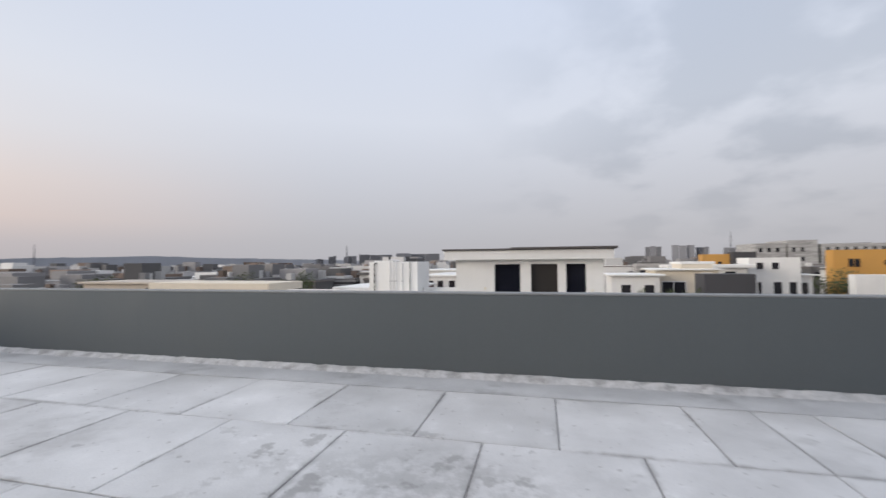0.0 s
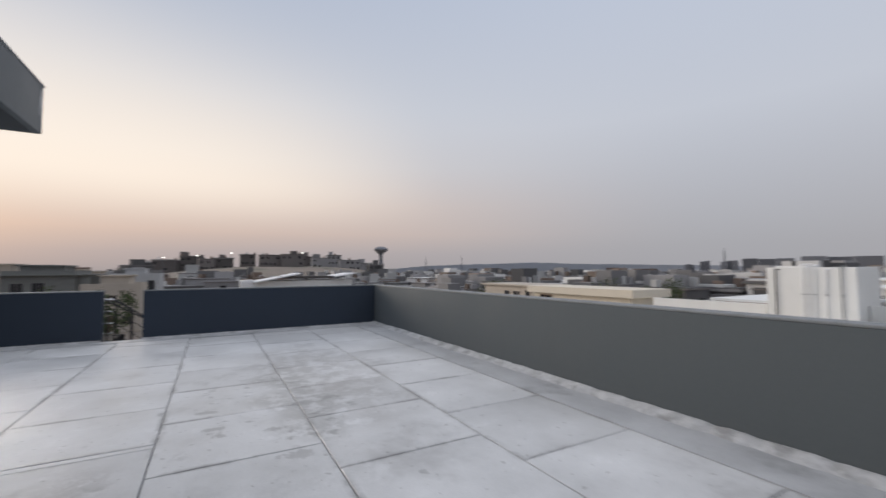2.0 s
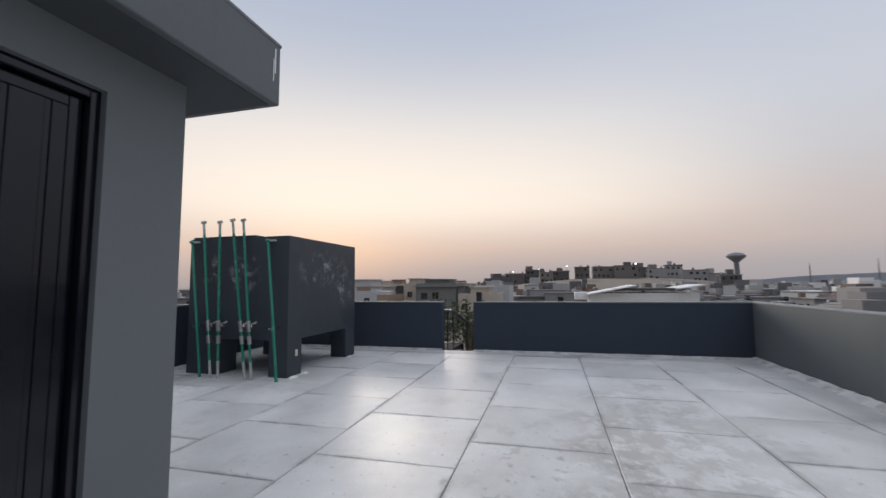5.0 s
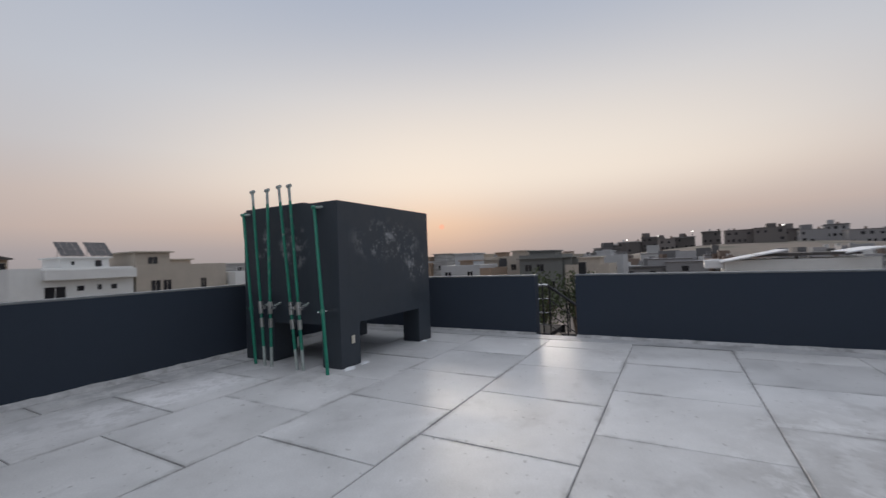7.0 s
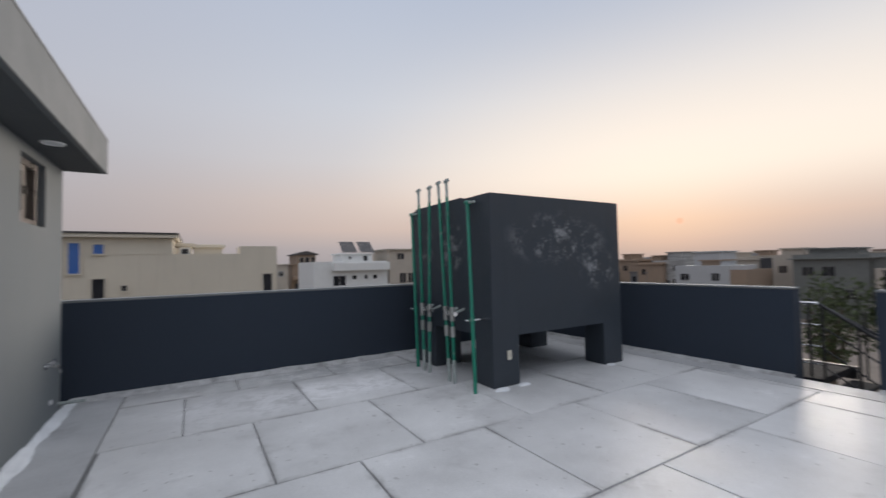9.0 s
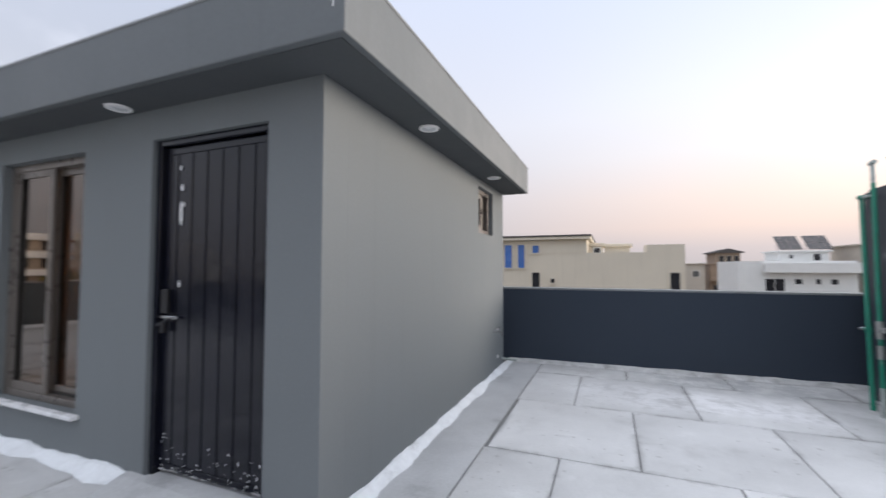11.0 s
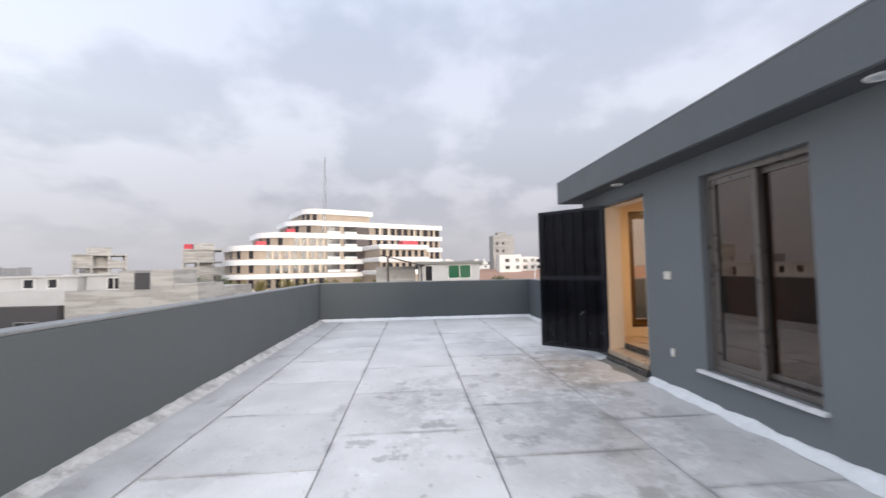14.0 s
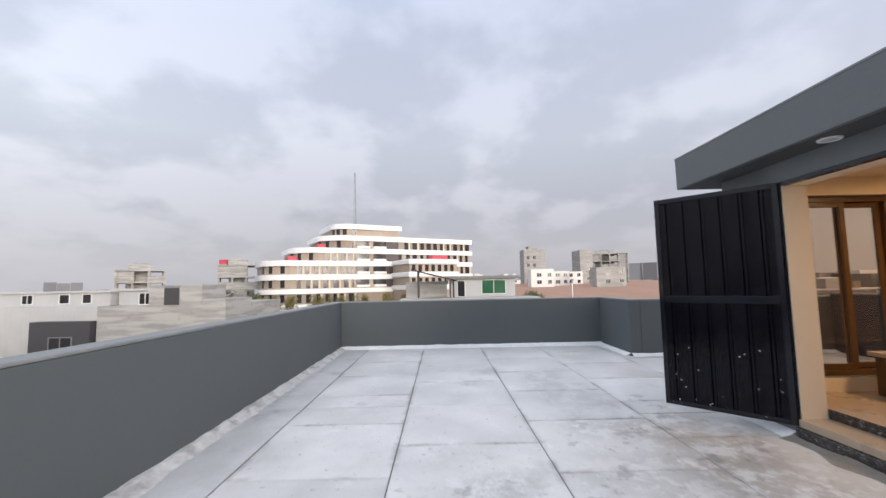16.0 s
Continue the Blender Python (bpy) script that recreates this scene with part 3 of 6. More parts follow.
structure("wall_room_partition", box(-2.62, -2.50, ys + BT + 0.02, -BT - 0.02, 0.0, SOFFIT - 0.02), "cream", "cream plastered partition inside the room", "wall")
# cream plaster inside the hall
lin = 0.012
structure("wall_hall_north", pierced(-2.49, BX1 - BT - 0.015, 0.0, SOFFIT - 0.02, [(WIN[0], WIN[1], WIN[2], WIN[3]), D2], lambda a, b, c, d, bm: box(a, b, -BT - lin, -BT - 0.003, c, d, bm)), "cream", "cream plastered inner wall of the hall", "wall")
structure("wall_hall_east", pierced(ys + BT, -BT - 0.015, 0.0, SOFFIT - 0.02, [EW], lambda a, b, c, d, bm: box(BX1 - BT - lin, BX1 - BT - 0.003, a, b, c, d, bm)), "cream", "cream plastered inner wall around the hall window", "wall")
structure("wall_hall_south", box(-2.49, BX1 - BT - 0.015, ys + BT + 0.003, ys + BT + 0.015, 0, SOFFIT - 0.02), "cream", "cream plastered back wall of the hall", "wall")
structure("floor_hall", box(BX0 + BT, BX1 - BT, ys + BT, -BT - 0.02, -0.006, 0.24), "tile", "beige tiled hall floor", "floor")
structure("ceiling_hall", box(BX0 + BT, BX1 - BT, ys + BT, -BT, SOFFIT - 0.018, SOFFIT - 0.006), "cream", "cream plastered hall ceiling", "ceiling")
jamb = structure("trim_door_lining", box(D2[1] - 0.012, D2[1] - 0.001, -BT, -0.004, D2[2], D2[3]), "cream", "cream painted reveal of the hall doorway", "door lining")
part("lining", box(D2[0] + 0.001, D2[0] + 0.012, -BT, -0.004, D2[2], D2[3]), "cream", jamb)
part("lining", box(D2[0] + 0.013, D2[1] - 0.013, -BT, -0.004, D2[3] - 0.012, D2[3] - 0.001), "cream", jamb)
structure("trim_threshold", box(D2[0] + 0.002, D2[1] - 0.002, -BT - 0.018, 0.02, 0.10, 0.165, bevel=0.006), "tile", "polished pinkish tiled sill of the hall doorway", "threshold")
structure("trim_riser", box(D2[0] + 0.002, D2[1] - 0.002, -BT - 0.019, -BT - 0.004, 0.166, 0.244), "granite", "veined black marble riser at the hall floor", "riser")
structure("trim_step", box(D2[0] - 0.02, D2[1] + 0.02, 0.001, 0.045, -0.006, 0.10, bevel=0.012), "granite", "dark stone edge below the hall door", "step")

roof = structure("ceiling_roof", box(-4.64, 1.82, ys - 0.10, 0.29, SOFFIT, ROOF_TOP, bevel=0.007), "fascia", "grey painted overhanging concrete roof slab", "roof slab")
part("roof_edge", box(-4.645, 1.825, ys - 0.105, 0.295, ROOF_TOP - 0.012, ROOF_TOP + 0.006, bevel=0.004), "coping", roof, "pale weathered upper edge")
# thin panel that carries the painted shade of the underside
part("soffit", box(-4.60, 1.78, ys - 0.06, 0.25, SOFFIT - 0.004, SOFFIT + 0.02), "soffit", roof, "underside of the eaves, its shade put into the colour")
for x, y0, z0, z1, w_ in ((-4.60, 0.2905, 2.52, 2.66, 0.010), (-4.585, 0.2905, 2.47, 2.60, 0.006)):
    part("paint_run", box(x, x + w_, y0, y0 + 0.002, z0, z1), "white", roof, "white dried paint run")
part("paint_run", box(-4.6425, -4.6405, 0.245, 0.252, 2.55, 2.64), "white", roof, "white dried paint run")


def downlight(x, y):
    t = thing("downlight", "round white recessed downlight in the soffit, unlit", "downlight", pose(x, y, SOFFIT - 0.004), "soffit downlights")
    bm = bmesh.new()
    prof = [(0.050, 0.0), (0.054, -0.010), (0.070, -0.010), (0.076, 0.0)]
    rings = [[bm.verts.new((r * math.cos(a * math.tau / 28), r * math.sin(a * math.tau / 28), z)) for a in range(28)] for r, z in prof]
    for r0, r1 in zip(rings, rings[1:]):
        for i in range(28):
            j = (i + 1) % 28
            bm.faces.new((r0[i], r1[i], r1[j], r0[j]))
    part("trim_ring", bm, "white", t)
    part("lens", rod((0, 0, -0.006), (0, 0, -0.001), 0.053, sides=28), "frost", t, "frosted round lens")
    return t


for x, y in ((-2.81, 0.11), (0.16, 0.11), (-4.475, -0.97), (-4.475, -2.77)):
    downlight(x, y)


def corrugated(w, z0, z1, mat, parent, name="sheet", y=0.0, deep=0.013):
    """A pressed steel sheet with folded upright grooves, from x 0 to w in the plane y."""
    bm = bmesh.new()
    n = 6
    xs = [0.0]
    for i in range(1, n + 1):
        c = w * (i - 0.5) / n
        xs += [c - 0.020, c - 0.010, c + 0.010, c + 0.020]
    xs.append(w)
    ins = [0.0] + [d for i in range(n) for d in (0.0, deep, deep, 0.0)] + [0.0]
    rows = []
    for x, d in zip(xs, ins):
        rows.append([bm.verts.new((x, y - d, z)) for z in (z0, z1)])
    for a, b in zip(rows, rows[1:]):
        bm.faces.new((a[0], a[1], b[1], b[0]))
    bmesh.ops.solidify(bm, geom=bm.faces[:], thickness=0.002)
    bmesh.ops.recalc_face_normals(bm, faces=bm.faces)
    return part(name, bm, mat, parent)


def steel_leaf(m, width, z0, z1, name, label, face=1):
    """A steel door leaf hinged at x 0: a welded frame with a middle rail and grooved sheets between."""
    t = tagged(new(name), label, "door", "black steel doors")
    t.matrix_basis = m
    fr = 0.045
    part("stile", box(0, fr, -0.02, 0.02, z0, z1, bevel=0.004), "black_steel", t)
    part("stile", box(width - fr, width, -0.02, 0.02, z0, z1, bevel=0.004), "black_steel", t)
    mid = z0 + (z1 - z0) * 0.505
    bars = [(z0, z0 + fr), (z1 - fr, z1)]
    sheets = [(z0 + fr, z1 - fr)]
    if face:
        bars.insert(1, (mid - 0.035, mid + 0.035))
        sheets = [(z0 + fr, mid - 0.035), (mid + 0.035, z1 - fr)]
    for a, b in bars:
        part("rail", box(fr, width - fr, -0.018, 0.018, a, b, bevel=0.004), "black_steel", t)
    for a, b in sheets:
        if face:
            corrugated(width - 2 * fr, a, b, "black_steel", t, "panel_sheet").matrix_basis = pose(fr, 0.012, 0)
        else:
            part("panel_sheet", box(fr, width - fr, 0.002, 0.0105, a, b), "black_steel", t)
            xs = [fr] + [fr + (width - 2 * fr) * (i + 0.5) / 6 for i in range(6)] + [width - fr]
            for i in range(7):
                x0, x1 = xs[i] + (0.011 if i else 0.0), xs[i + 1] - (0.011 if i < 6 else 0.0)
                part("pressed_rib", box(x0, x1, 0.0107, 0.0165, a, b, bevel=0.003), "black_steel", t)
    return t


# door 1, shut
d1 = steel_leaf(pose(D1[0] + 0.045, -0.085, 0), D1[1] - D1[0] - 0.09, 0.075, D1[3] - 0.045, "steel_door", "black glossy grooved steel door, shut, paint splashed at foot", 0)
frame_1 = structure("door_1_surround", box(D1[0], D1[0] + 0.04, -0.16, -0.03, D1[2], D1[3], bevel=0.004), "black_steel", "black steel door surround with white paint drips", "door surround")
part("post", box(D1[1] - 0.04, D1[1], -0.16, -0.03, D1[2], D1[3], bevel=0.004), "black_steel", frame_1)
part("head", box(D1[0] + 0.041, D1[1] - 0.041, -0.16, -0.03, D1[3] - 0.04, D1[3], bevel=0.004), "black_steel", frame_1)
structure("trim_sill_1", box(D1[0], D1[1], -0.20, 0.06, -0.006, 0.052, bevel=0.012), "screed", "rough grey cement sill below the shut door", "door sill")
w1 = D1[1] - D1[0] - 0.09
latch = part("latch", box(w1 - 0.16, w1 + 0.02, 0.03, 0.042, 1.015, 1.035, bevel=0.004), "chrome", d1, "grey sliding bolt")
part("bolt_handle", rod((w1 - 0.10, 0.036, 1.025), (w1 - 0.02, 0.075, 0.975), 0.007), "rail_steel", latch)
part("lock_box", box(w1 - 0.075, w1 - 0.015, 0.02, 0.05, 1.05, 1.20, bevel=0.006), "rail_steel", d1, "black lock case")
part("lock_shackle", rod((w1 - 0.045, 0.05, 0.99), (w1 - 0.045, 0.05, 0.93), 0.016), "rail_steel", d1, "small black padlock")
rnd = random.Random(4)
for x, z, w_, h_ in ((w1 - 0.145, 1.60, 0.020, 0.16), (w1 - 0.150, 1.82, 0.022, 0.045), (w1 - 0.135, 1.95, 0.018, 0.035), (w1 - 0.17, 1.72, 0.014, 0.03), (w1 - 0.145, 1.21, 0.018, 0.05)):
    bm = bmesh.new()
    bmesh.ops.create_circle(bm, cap_ends=True, radius=1, segments=9, matrix=pose(x, 0.0225, z + h_ / 2, 90) @ Matrix.Diagonal((w_ / 2, h_ / 2, 1, 1)))
    for v in bm.verts:
        v.co.x += rnd.uniform(-0.003, 0.003)
    part("paint_splash", bm, "white", d1, "white dried paint splash")
bm = bmesh.new()
for _ in range(70):
    x, z = rnd.uniform(0.02, w1 - 0.02), 0.085 + abs(rnd.gauss(0, 0.085))
    r = rnd.uniform(0.0015, 0.0045)
    bmesh.ops.create_circle(bm, cap_ends=True, radius=1, segments=6, matrix=pose(x, 0.0225, z, 90) @ Matrix.Diagonal((r, r * rnd.uniform(0.8, 3.0), 1, 1)))
for _ in range(34):
    x = rnd.uniform(0.02, w1 - 0.02)
    r = rnd.uniform(0.003, 0.008)
    bmesh.ops.create_circle(bm, cap_ends=True, radius=1, segments=7, matrix=pose(x, 0.0225, 0.082, 90) @ Matrix.Diagonal((r, r * rnd.uniform(0.5, 1.4), 1, 1)))
tagged(part("paint_specks", bm, "white", d1, "white paint specks along the foot"), kind="stuff")

# door 2, standing open
d2 = steel_leaf(pose(D2[1] + 0.015, 0.012, 0, 0, 0, 43.5), 1.02, 0.105, D2[3] + 0.02, "steel_door", "black glossy grooved steel door, wide open outwards")
for z in (0.4, 1.1, 1.85):
    part("hinge", rod((0.0, -0.03, z - 0.05), (0.0, -0.03, z + 0.05), 0.012), "rail_steel", d2, "black barrel hinge")
bm = bmesh.new()
for _ in range(26):
    x, z, r = rnd.uniform(0.06, 0.97), 0.12 + abs(rnd.gauss(0, 0.28)), rnd.uniform(0.0015, 0.005)
    bmesh.ops.create_circle(bm, cap_ends=True, radius=1, segments=6, matrix=pose(x, 0.0195, min(z, 0.9), 90) @ Matrix.Diagonal((r, r * rnd.uniform(0.7, 2.0), 1, 1)))
tagged(part("paint_specks", bm, "white", d2, "white paint specks on the lower half"), kind="stuff")
part("bolt", box(0.975, 1.035, -0.045, -0.02, 0.985, 1.005, bevel=0.003), "chrome", d2, "steel bolt end")
frame_2 = structure("door_2_surround", box(D2[1] - 0.001, D2[1] + 0.012, -0.10, 0.012, D2[2], D2[3] + 0.02, bevel=0.003), "black_steel", "thin black steel edge of the hall doorway", "door surround")
part("head", box(D2[0], D2[1] - 0.002, -0.05, 0.010, D2[3] - 0.014, D2[3] + 0.02, bevel=0.003), "black_steel", frame_2)

# sliding windows


def sliding_window(name, m, w, h, glass, metal, label):
    """Two sliding sashes in a deep outer frame; x along the wall, y outwards, from the lower corner."""
    t = tagged(new(name), label, "window", kind="structure")
    t.matrix_basis = m
    f = 0.055
    for nm, a in (("window_frame", (0, f, -0.05, 0.05, 0, h)), ("window_frame", (w - f, w, -0.05, 0.05, 0, h)), ("window_frame", (f, w - f, -0.05, 0.05, 0, f)), ("window_frame", (f, w - f, -0.05, 0.05, h - f, h))):
        part(nm, box(*a, bevel=0.004), metal, t)
    part("track", box(f, w - f, -0.004, 0.004, f, f + 0.018), "alu_dark", t)
    s = 0.052
    mid = w / 2
    for i, (a, b, y) in enumerate(((f, mid + s / 2, -0.024), (mid - s / 2, w - f, 0.024))):
        sash = part("sash", box(a, a + s, y - 0.016, y + 0.016, f, h - f, bevel=0.003), metal, t)
        part("stile", box(b - s, b, y - 0.016, y + 0.016, f, h - f, bevel=0.003), metal, sash)
        part("bottom_rail", box(a + s, b - s, y - 0.016, y + 0.016, f, f + 0.06, bevel=0.003), metal, sash)
        part("top_rail", box(a + s, b - s, y - 0.016, y + 0.016, h - f - s, h - f, bevel=0.003), metal, sash)
        part("gasket", box(a + s, a + s + 0.012, y - 0.012, y + 0.012, f + 0.06, h - f - s), "alu_dark", sash)
        pane = part("pane", box(a + s + 0.001, b - s - 0.001, y - 0.003, y + 0.003, f + 0.061, h - f - s - 0.001), glass, sash)
        pane.visible_shadow = glass == "bronze_glass"
    part("catch", box(mid - 0.012, mid + 0.012, 0.04, 0.056, h * 0.46, h * 0.46 + 0.07, bevel=0.004), "alu_dark", t, "small dark sash catch")
    return t


sliding_window("window_1", pose(WIN[1], -0.11, WIN[2], 0, 0, 180) @ pose(0, 0, 0), WIN[1] - WIN[0], WIN[3] - WIN[2], "bronze_glass", "alu", "bronze aluminium sliding window with tinted glass, shut")
structure("trim_window_sill", box(-2.30, -1.08, -0.20, 0.045, 0.298, 0.329, bevel=0.006), "marble", "white marble sill below the sliding window", "window sill")
sliding_window("window_2", pose(BX0 + 0.10, SW[0], SW[2], 0, 0, 90), SW[1] - SW[0], SW[3] - SW[2], "hall_glass", "alu", "small bronze sliding window under the eaves")
sliding_window("window_3", pose(BX1 - 0.10, EW[1], EW[2], 0, 0, -90), EW[1] - EW[0], EW[3] - EW[2], "hall_glass", "wood", "brown framed hall window with tinted glass")


def wall_plate(x, z, w, h, label, name="switch_plate"):
    t = thing(name, label, "wall switch", pose(x, 0.001, z))
    part("plate", box(-w / 2, w / 2, 0, 0.012, -h / 2, h / 2, bevel=0.004), "ivory", t)
    for dx in (-w / 5, w / 5):
        part("rocker", box(dx - 0.010, dx + 0.010, 0.0125, 0.017, -h / 4, h / 4, bevel=0.002), "white", t)
    return t


wall_plate(-0.635, 1.205, 0.115, 0.085, "ivory plastic switch plate on the grey wall")
wall_plate(-0.675, 0.40, 0.06, 0.085, "small ivory socket plate low on the wall", "socket_plate")

# hall fittings seen through the open door
bench = thing("wooden_bench", "low pale wooden bench below the hall window", "bench", pose(0.95, -1.35, 0.24))
part("seat", box(-0.20, 0.20, -0.55, 0.35, 0.36, 0.40, bevel=0.008), "tile", bench)
for x in (-0.15, 0.15):
    for y in (-0.48, 0.28):
        part("leg", box(x - 0.025, x + 0.025, y - 0.025, y + 0.025, 0, 0.36, bevel=0.004), "wood", bench)
lampt = thing("ceiling_lamp", "round lit ceiling lamp in the hall", "ceiling lamp", pose(0.1, -1.6, SOFFIT - 0.015))
part("base", rod((0, 0, -0.02), (0, 0, 0), 0.13, sides=32), "white", lampt)

# taps, stub pipe
tap = thing("wall_tap", "chrome bib tap on the grey room wall", "tap", pose(BX0, -3.36, 0.54))
part("flange", rod((0, 0, 0), (-0.012, 0, 0), 0.028, sides=20), "chrome", tap)
spout = part("body", rod((-0.01, 0, 0), (-0.10, 0, -0.005), 0.012), "chrome", tap)
part("nozzle", rod((-0.09, 0, 0), (-0.105, 0, -0.06), 0.011), "chrome", spout)
part("handle", rod((-0.055, 0, 0.01), (-0.055, 0, 0.05), 0.008), "chrome", tap)
part("lever", rod((-0.055, -0.035, 0.05), (-0.055, 0.035, 0.055), 0.008), "chrome", tap)
part("second_spout", rod((0, -0.05, 0.02), (-0.06, -0.06, 0.035), 0.010), "chrome", tap)
stub = thing("drain_stub", "short grey pipe stub near the wall foot", "pipe", pose(BX0, -3.78, 0.115))
part("pipe", rod((0, 0, 0), (-0.20, 0, -0.004), 0.016), "pale_pipe", stub)
part("cap", rod((0, 0.26, 0.08), (-0.012, 0.26, 0.08), 0.022), "white", stub, "small white round cap")

# the raised water tank -----------------------------------------------------------------------
TX0, TX1, TY0, TY1, TB, TT = -10.32, -8.15, -3.92, -2.09, 0.54, 2.115
tank = thing("water_tank", "dark grey concrete water tank on four legs, scuffed", "water tank", pose(0, 0, 0))
part("body", box(TX0, TX1, TY0, TY1, TB, TT, bevel=0.010, upright=True), "tank", tank)
part("lid", box(TX0 + 0.02, TX1 - 0.03, TY0 + 0.02, TY1 - 0.62, TT, TT + 0.035, bevel=0.008), "tank", tank)
for x0, x1, y0, y1 in ((TX1 - 0.37, TX1, TY1 - 0.32, TY1), (TX0, TX0 + 0.36, TY1 - 0.32, TY1), (TX1 - 0.40, TX1, TY0, TY0 + 0.60), (TX0, TX0 + 0.36, TY0, TY0 + 0.45)):
    part("leg", box(x0, x1, y0, y1, -0.006, TB, bevel=0.010, upright=True), "tank", tank)
plate = part("switch_box", box(-8.40, -8.34, TY1, TY1 + 0.014, 0.285, 0.385, bevel=0.004), "ivory", tank, "small pale switch plate")
part("rocker", box(-8.388, -8.352, TY1 + 0.0142, TY1 + 0.018, 0.300, 0.370, bevel=0.002), "ivory", plate)
for (x, y, r) in ((-8.53, -2.04, 0.06), (-8.21, -2.01, 0.07), (-10.03, -2.05, 0.05)):
    bm = bmesh.new()
    bmesh.ops.create_icosphere(bm, subdivisions=2, radius=r, matrix=pose(x, y, 0.0) @ Matrix.Diagonal((1.5, 0.8, 0.4, 1)))
    for v in bm.verts:
        v.co += Vector((noise.noise(v.co * 18), noise.noise(v.co * 18 + Vector((3, 0, 0))), 0)) * 0.02
    part("mortar_dab", bm, "white_lime", tank, "pale dab of mortar at the leg")


def bent(points, r, mat, name, parent, label=""):
    """A round pipe along a line of points, with mitred bends."""
    pts = [Vector(p) for p in points]
    bm = bmesh.new()
    rings = []
    n = 12
    for i, p in enumerate(pts):
        way = (pts[min(i + 1, len(pts) - 1)] - pts[max(i - 1, 0)]).normalized()
        u = way.cross(Vector((0.3, 0.9, 0.1))).normalized()
        w = way.cross(u)
        rings.append([bm.verts.new(p + (u * math.cos(a * math.tau / n) + w * math.sin(a * math.tau / n)) * r) for a in range(n)])
    for a, b in zip(rings, rings[1:]):
        for i in range(n):
            bm.faces.new((a[i], a[(i + 1) % n], b[(i + 1) % n], b[i]))
    bm.faces.new(rings[0][::-1]), bm.faces.new(rings[-1])
    bmesh.ops.recalc_face_normals(bm, faces=bm.faces)
    return smooth(part(name, bm, mat, parent, label))


# tops and feet of the pipes on the tank's side
PIPES = [("vent", -3.635, 2.38, -3.237), ("vent", -3.322, 2.37, -3.104), ("vent", -3.085, 2.39, -2.630), ("vent", -2.886, 2.38, -2.517)]
for kind, ty, tz, fy in PIPES:
    t = thing("vent_pipe", "green plastic vent pipe standing beside the water tank", "pipe", None, "tank pipes")
    top, foot = Vector((TX1 + 0.05, ty, tz)), Vector((TX1 + 0.22, fy, -0.005))
    at = lambda z: foot + (top - foot) * ((z - foot.z) / (top.z - foot.z))
    bent([at(0.55), at(1.3), at(2.17)], 0.020, "green", "pipe", t)
    bent([at(2.17), top], 0.019, "pale_pipe", "upper_pipe", t, "sun-bleached pale upper end")
    part("cap", rod(top - Vector((0, 0.035, 0.005)), top + Vector((0, 0.035, 0.005)), 0.024), "pale_pipe", t, "pale cross cap")
    bent([foot, at(0.25)], 0.020, "pale_pipe", "foot_pipe", t, "dusty pale lower end")
    bent([at(0.25), at(0.55)], 0.020, "green", "lower_pipe", t)
    part("coupling", rod(at(0.50), at(0.62), 0.030), "brass", t, "grey metal coupling")
    valve = part("gate_valve", rod(at(0.68), at(0.84), 0.031), "brass", t, "grey metal gate valve")
    mid = at(0.76)
    part("valve_stem", rod(mid, mid + Vector((0.02, 0.09, 0.01)), 0.010), "chrome", valve)
    part("valve_wheel", rod(mid + Vector((0.02, 0.09, 0.01)), mid + Vector((0.022, 0.105, 0.012)), 0.028), "chrome", valve)
    part("branch", rod(mid, (TX1 - 0.01, mid.y, mid.z + 0.05), 0.016), "pale_pipe", t)
for ty, tz, fy, fx in ((-3.83, 2.06, -3.45, TX1 + 0.20), (-2.42, 2.04, -2.08, TX1 + 0.25)):
    t = thing("overflow_pipe", "green plastic overflow pipe bent out of the tank", "pipe", None, "tank pipes")
    top, foot = Vector((TX1 + 0.06, ty, tz)), Vector((fx, fy, 0.0))
    bent([Vector((TX1 - 0.01, ty, tz + 0.012)), top + Vector((-0.03, 0, 0.01)), top, foot], 0.021, "green", "pipe", t)
    part("elbow", rod(top + Vector((0, -0.035, 0.008)), top + Vector((0, 0.035, -0.002)), 0.026), "green", t)
    part("side_arm", rod(top, top + Vector((0.0, 0.14, 0.0)), 0.015), "pale_pipe", t)
    a = foot + (top - foot) * 0.36
    part("outlet_tap", rod((TX1 - 0.005, a.y - 0.02, a.z), a + Vector((0.07, -0.03, 0)), 0.015), "chrome", t, "chrome tap through the pipe")
    part("collar", rod(a - Vector((0, 0, 0.03)), a + Vector((0, 0, 0.03)), 0.027), "green", t)

# the stair beyond the gap --------------------------------------------------------------------
stair = thing("roof_stair", "black steel stair with thin railing outside the gap", "stair", pose(0, 0.2, 0))
sx0, sx1 = XW - PT - 0.95, XW - PT - 0.02
part("landing", box(sx0, sx1, -1.75, -0.55, -0.10, -0.02, bevel=0.006), "matt_steel", stair, "dark steel landing plate")
for i in range(10):
    part("tread", box(sx0, sx1, -0.55 + 0.25 * i, -0.30 + 0.25 * i, -0.22 - 0.18 * i, -0.17 - 0.18 * i, bevel=0.004), "matt_steel", stair)
part("stringer", box(sx0 - 0.05, sx0 - 0.005, -1.75, -0.5, -0.16, -0.01), "rail_steel", stair)
rx = XW - PT - 0.10
rail = part("handrail", rod((rx, -1.10, 0.80), (rx, -0.57, 0.81), 0.018), "chrome", stair, "pale worn top rail")
part("sloping_rail", rod((rx, -0.57, 0.81), (rx, 1.50, -0.70), 0.018), "rail_steel", rail)
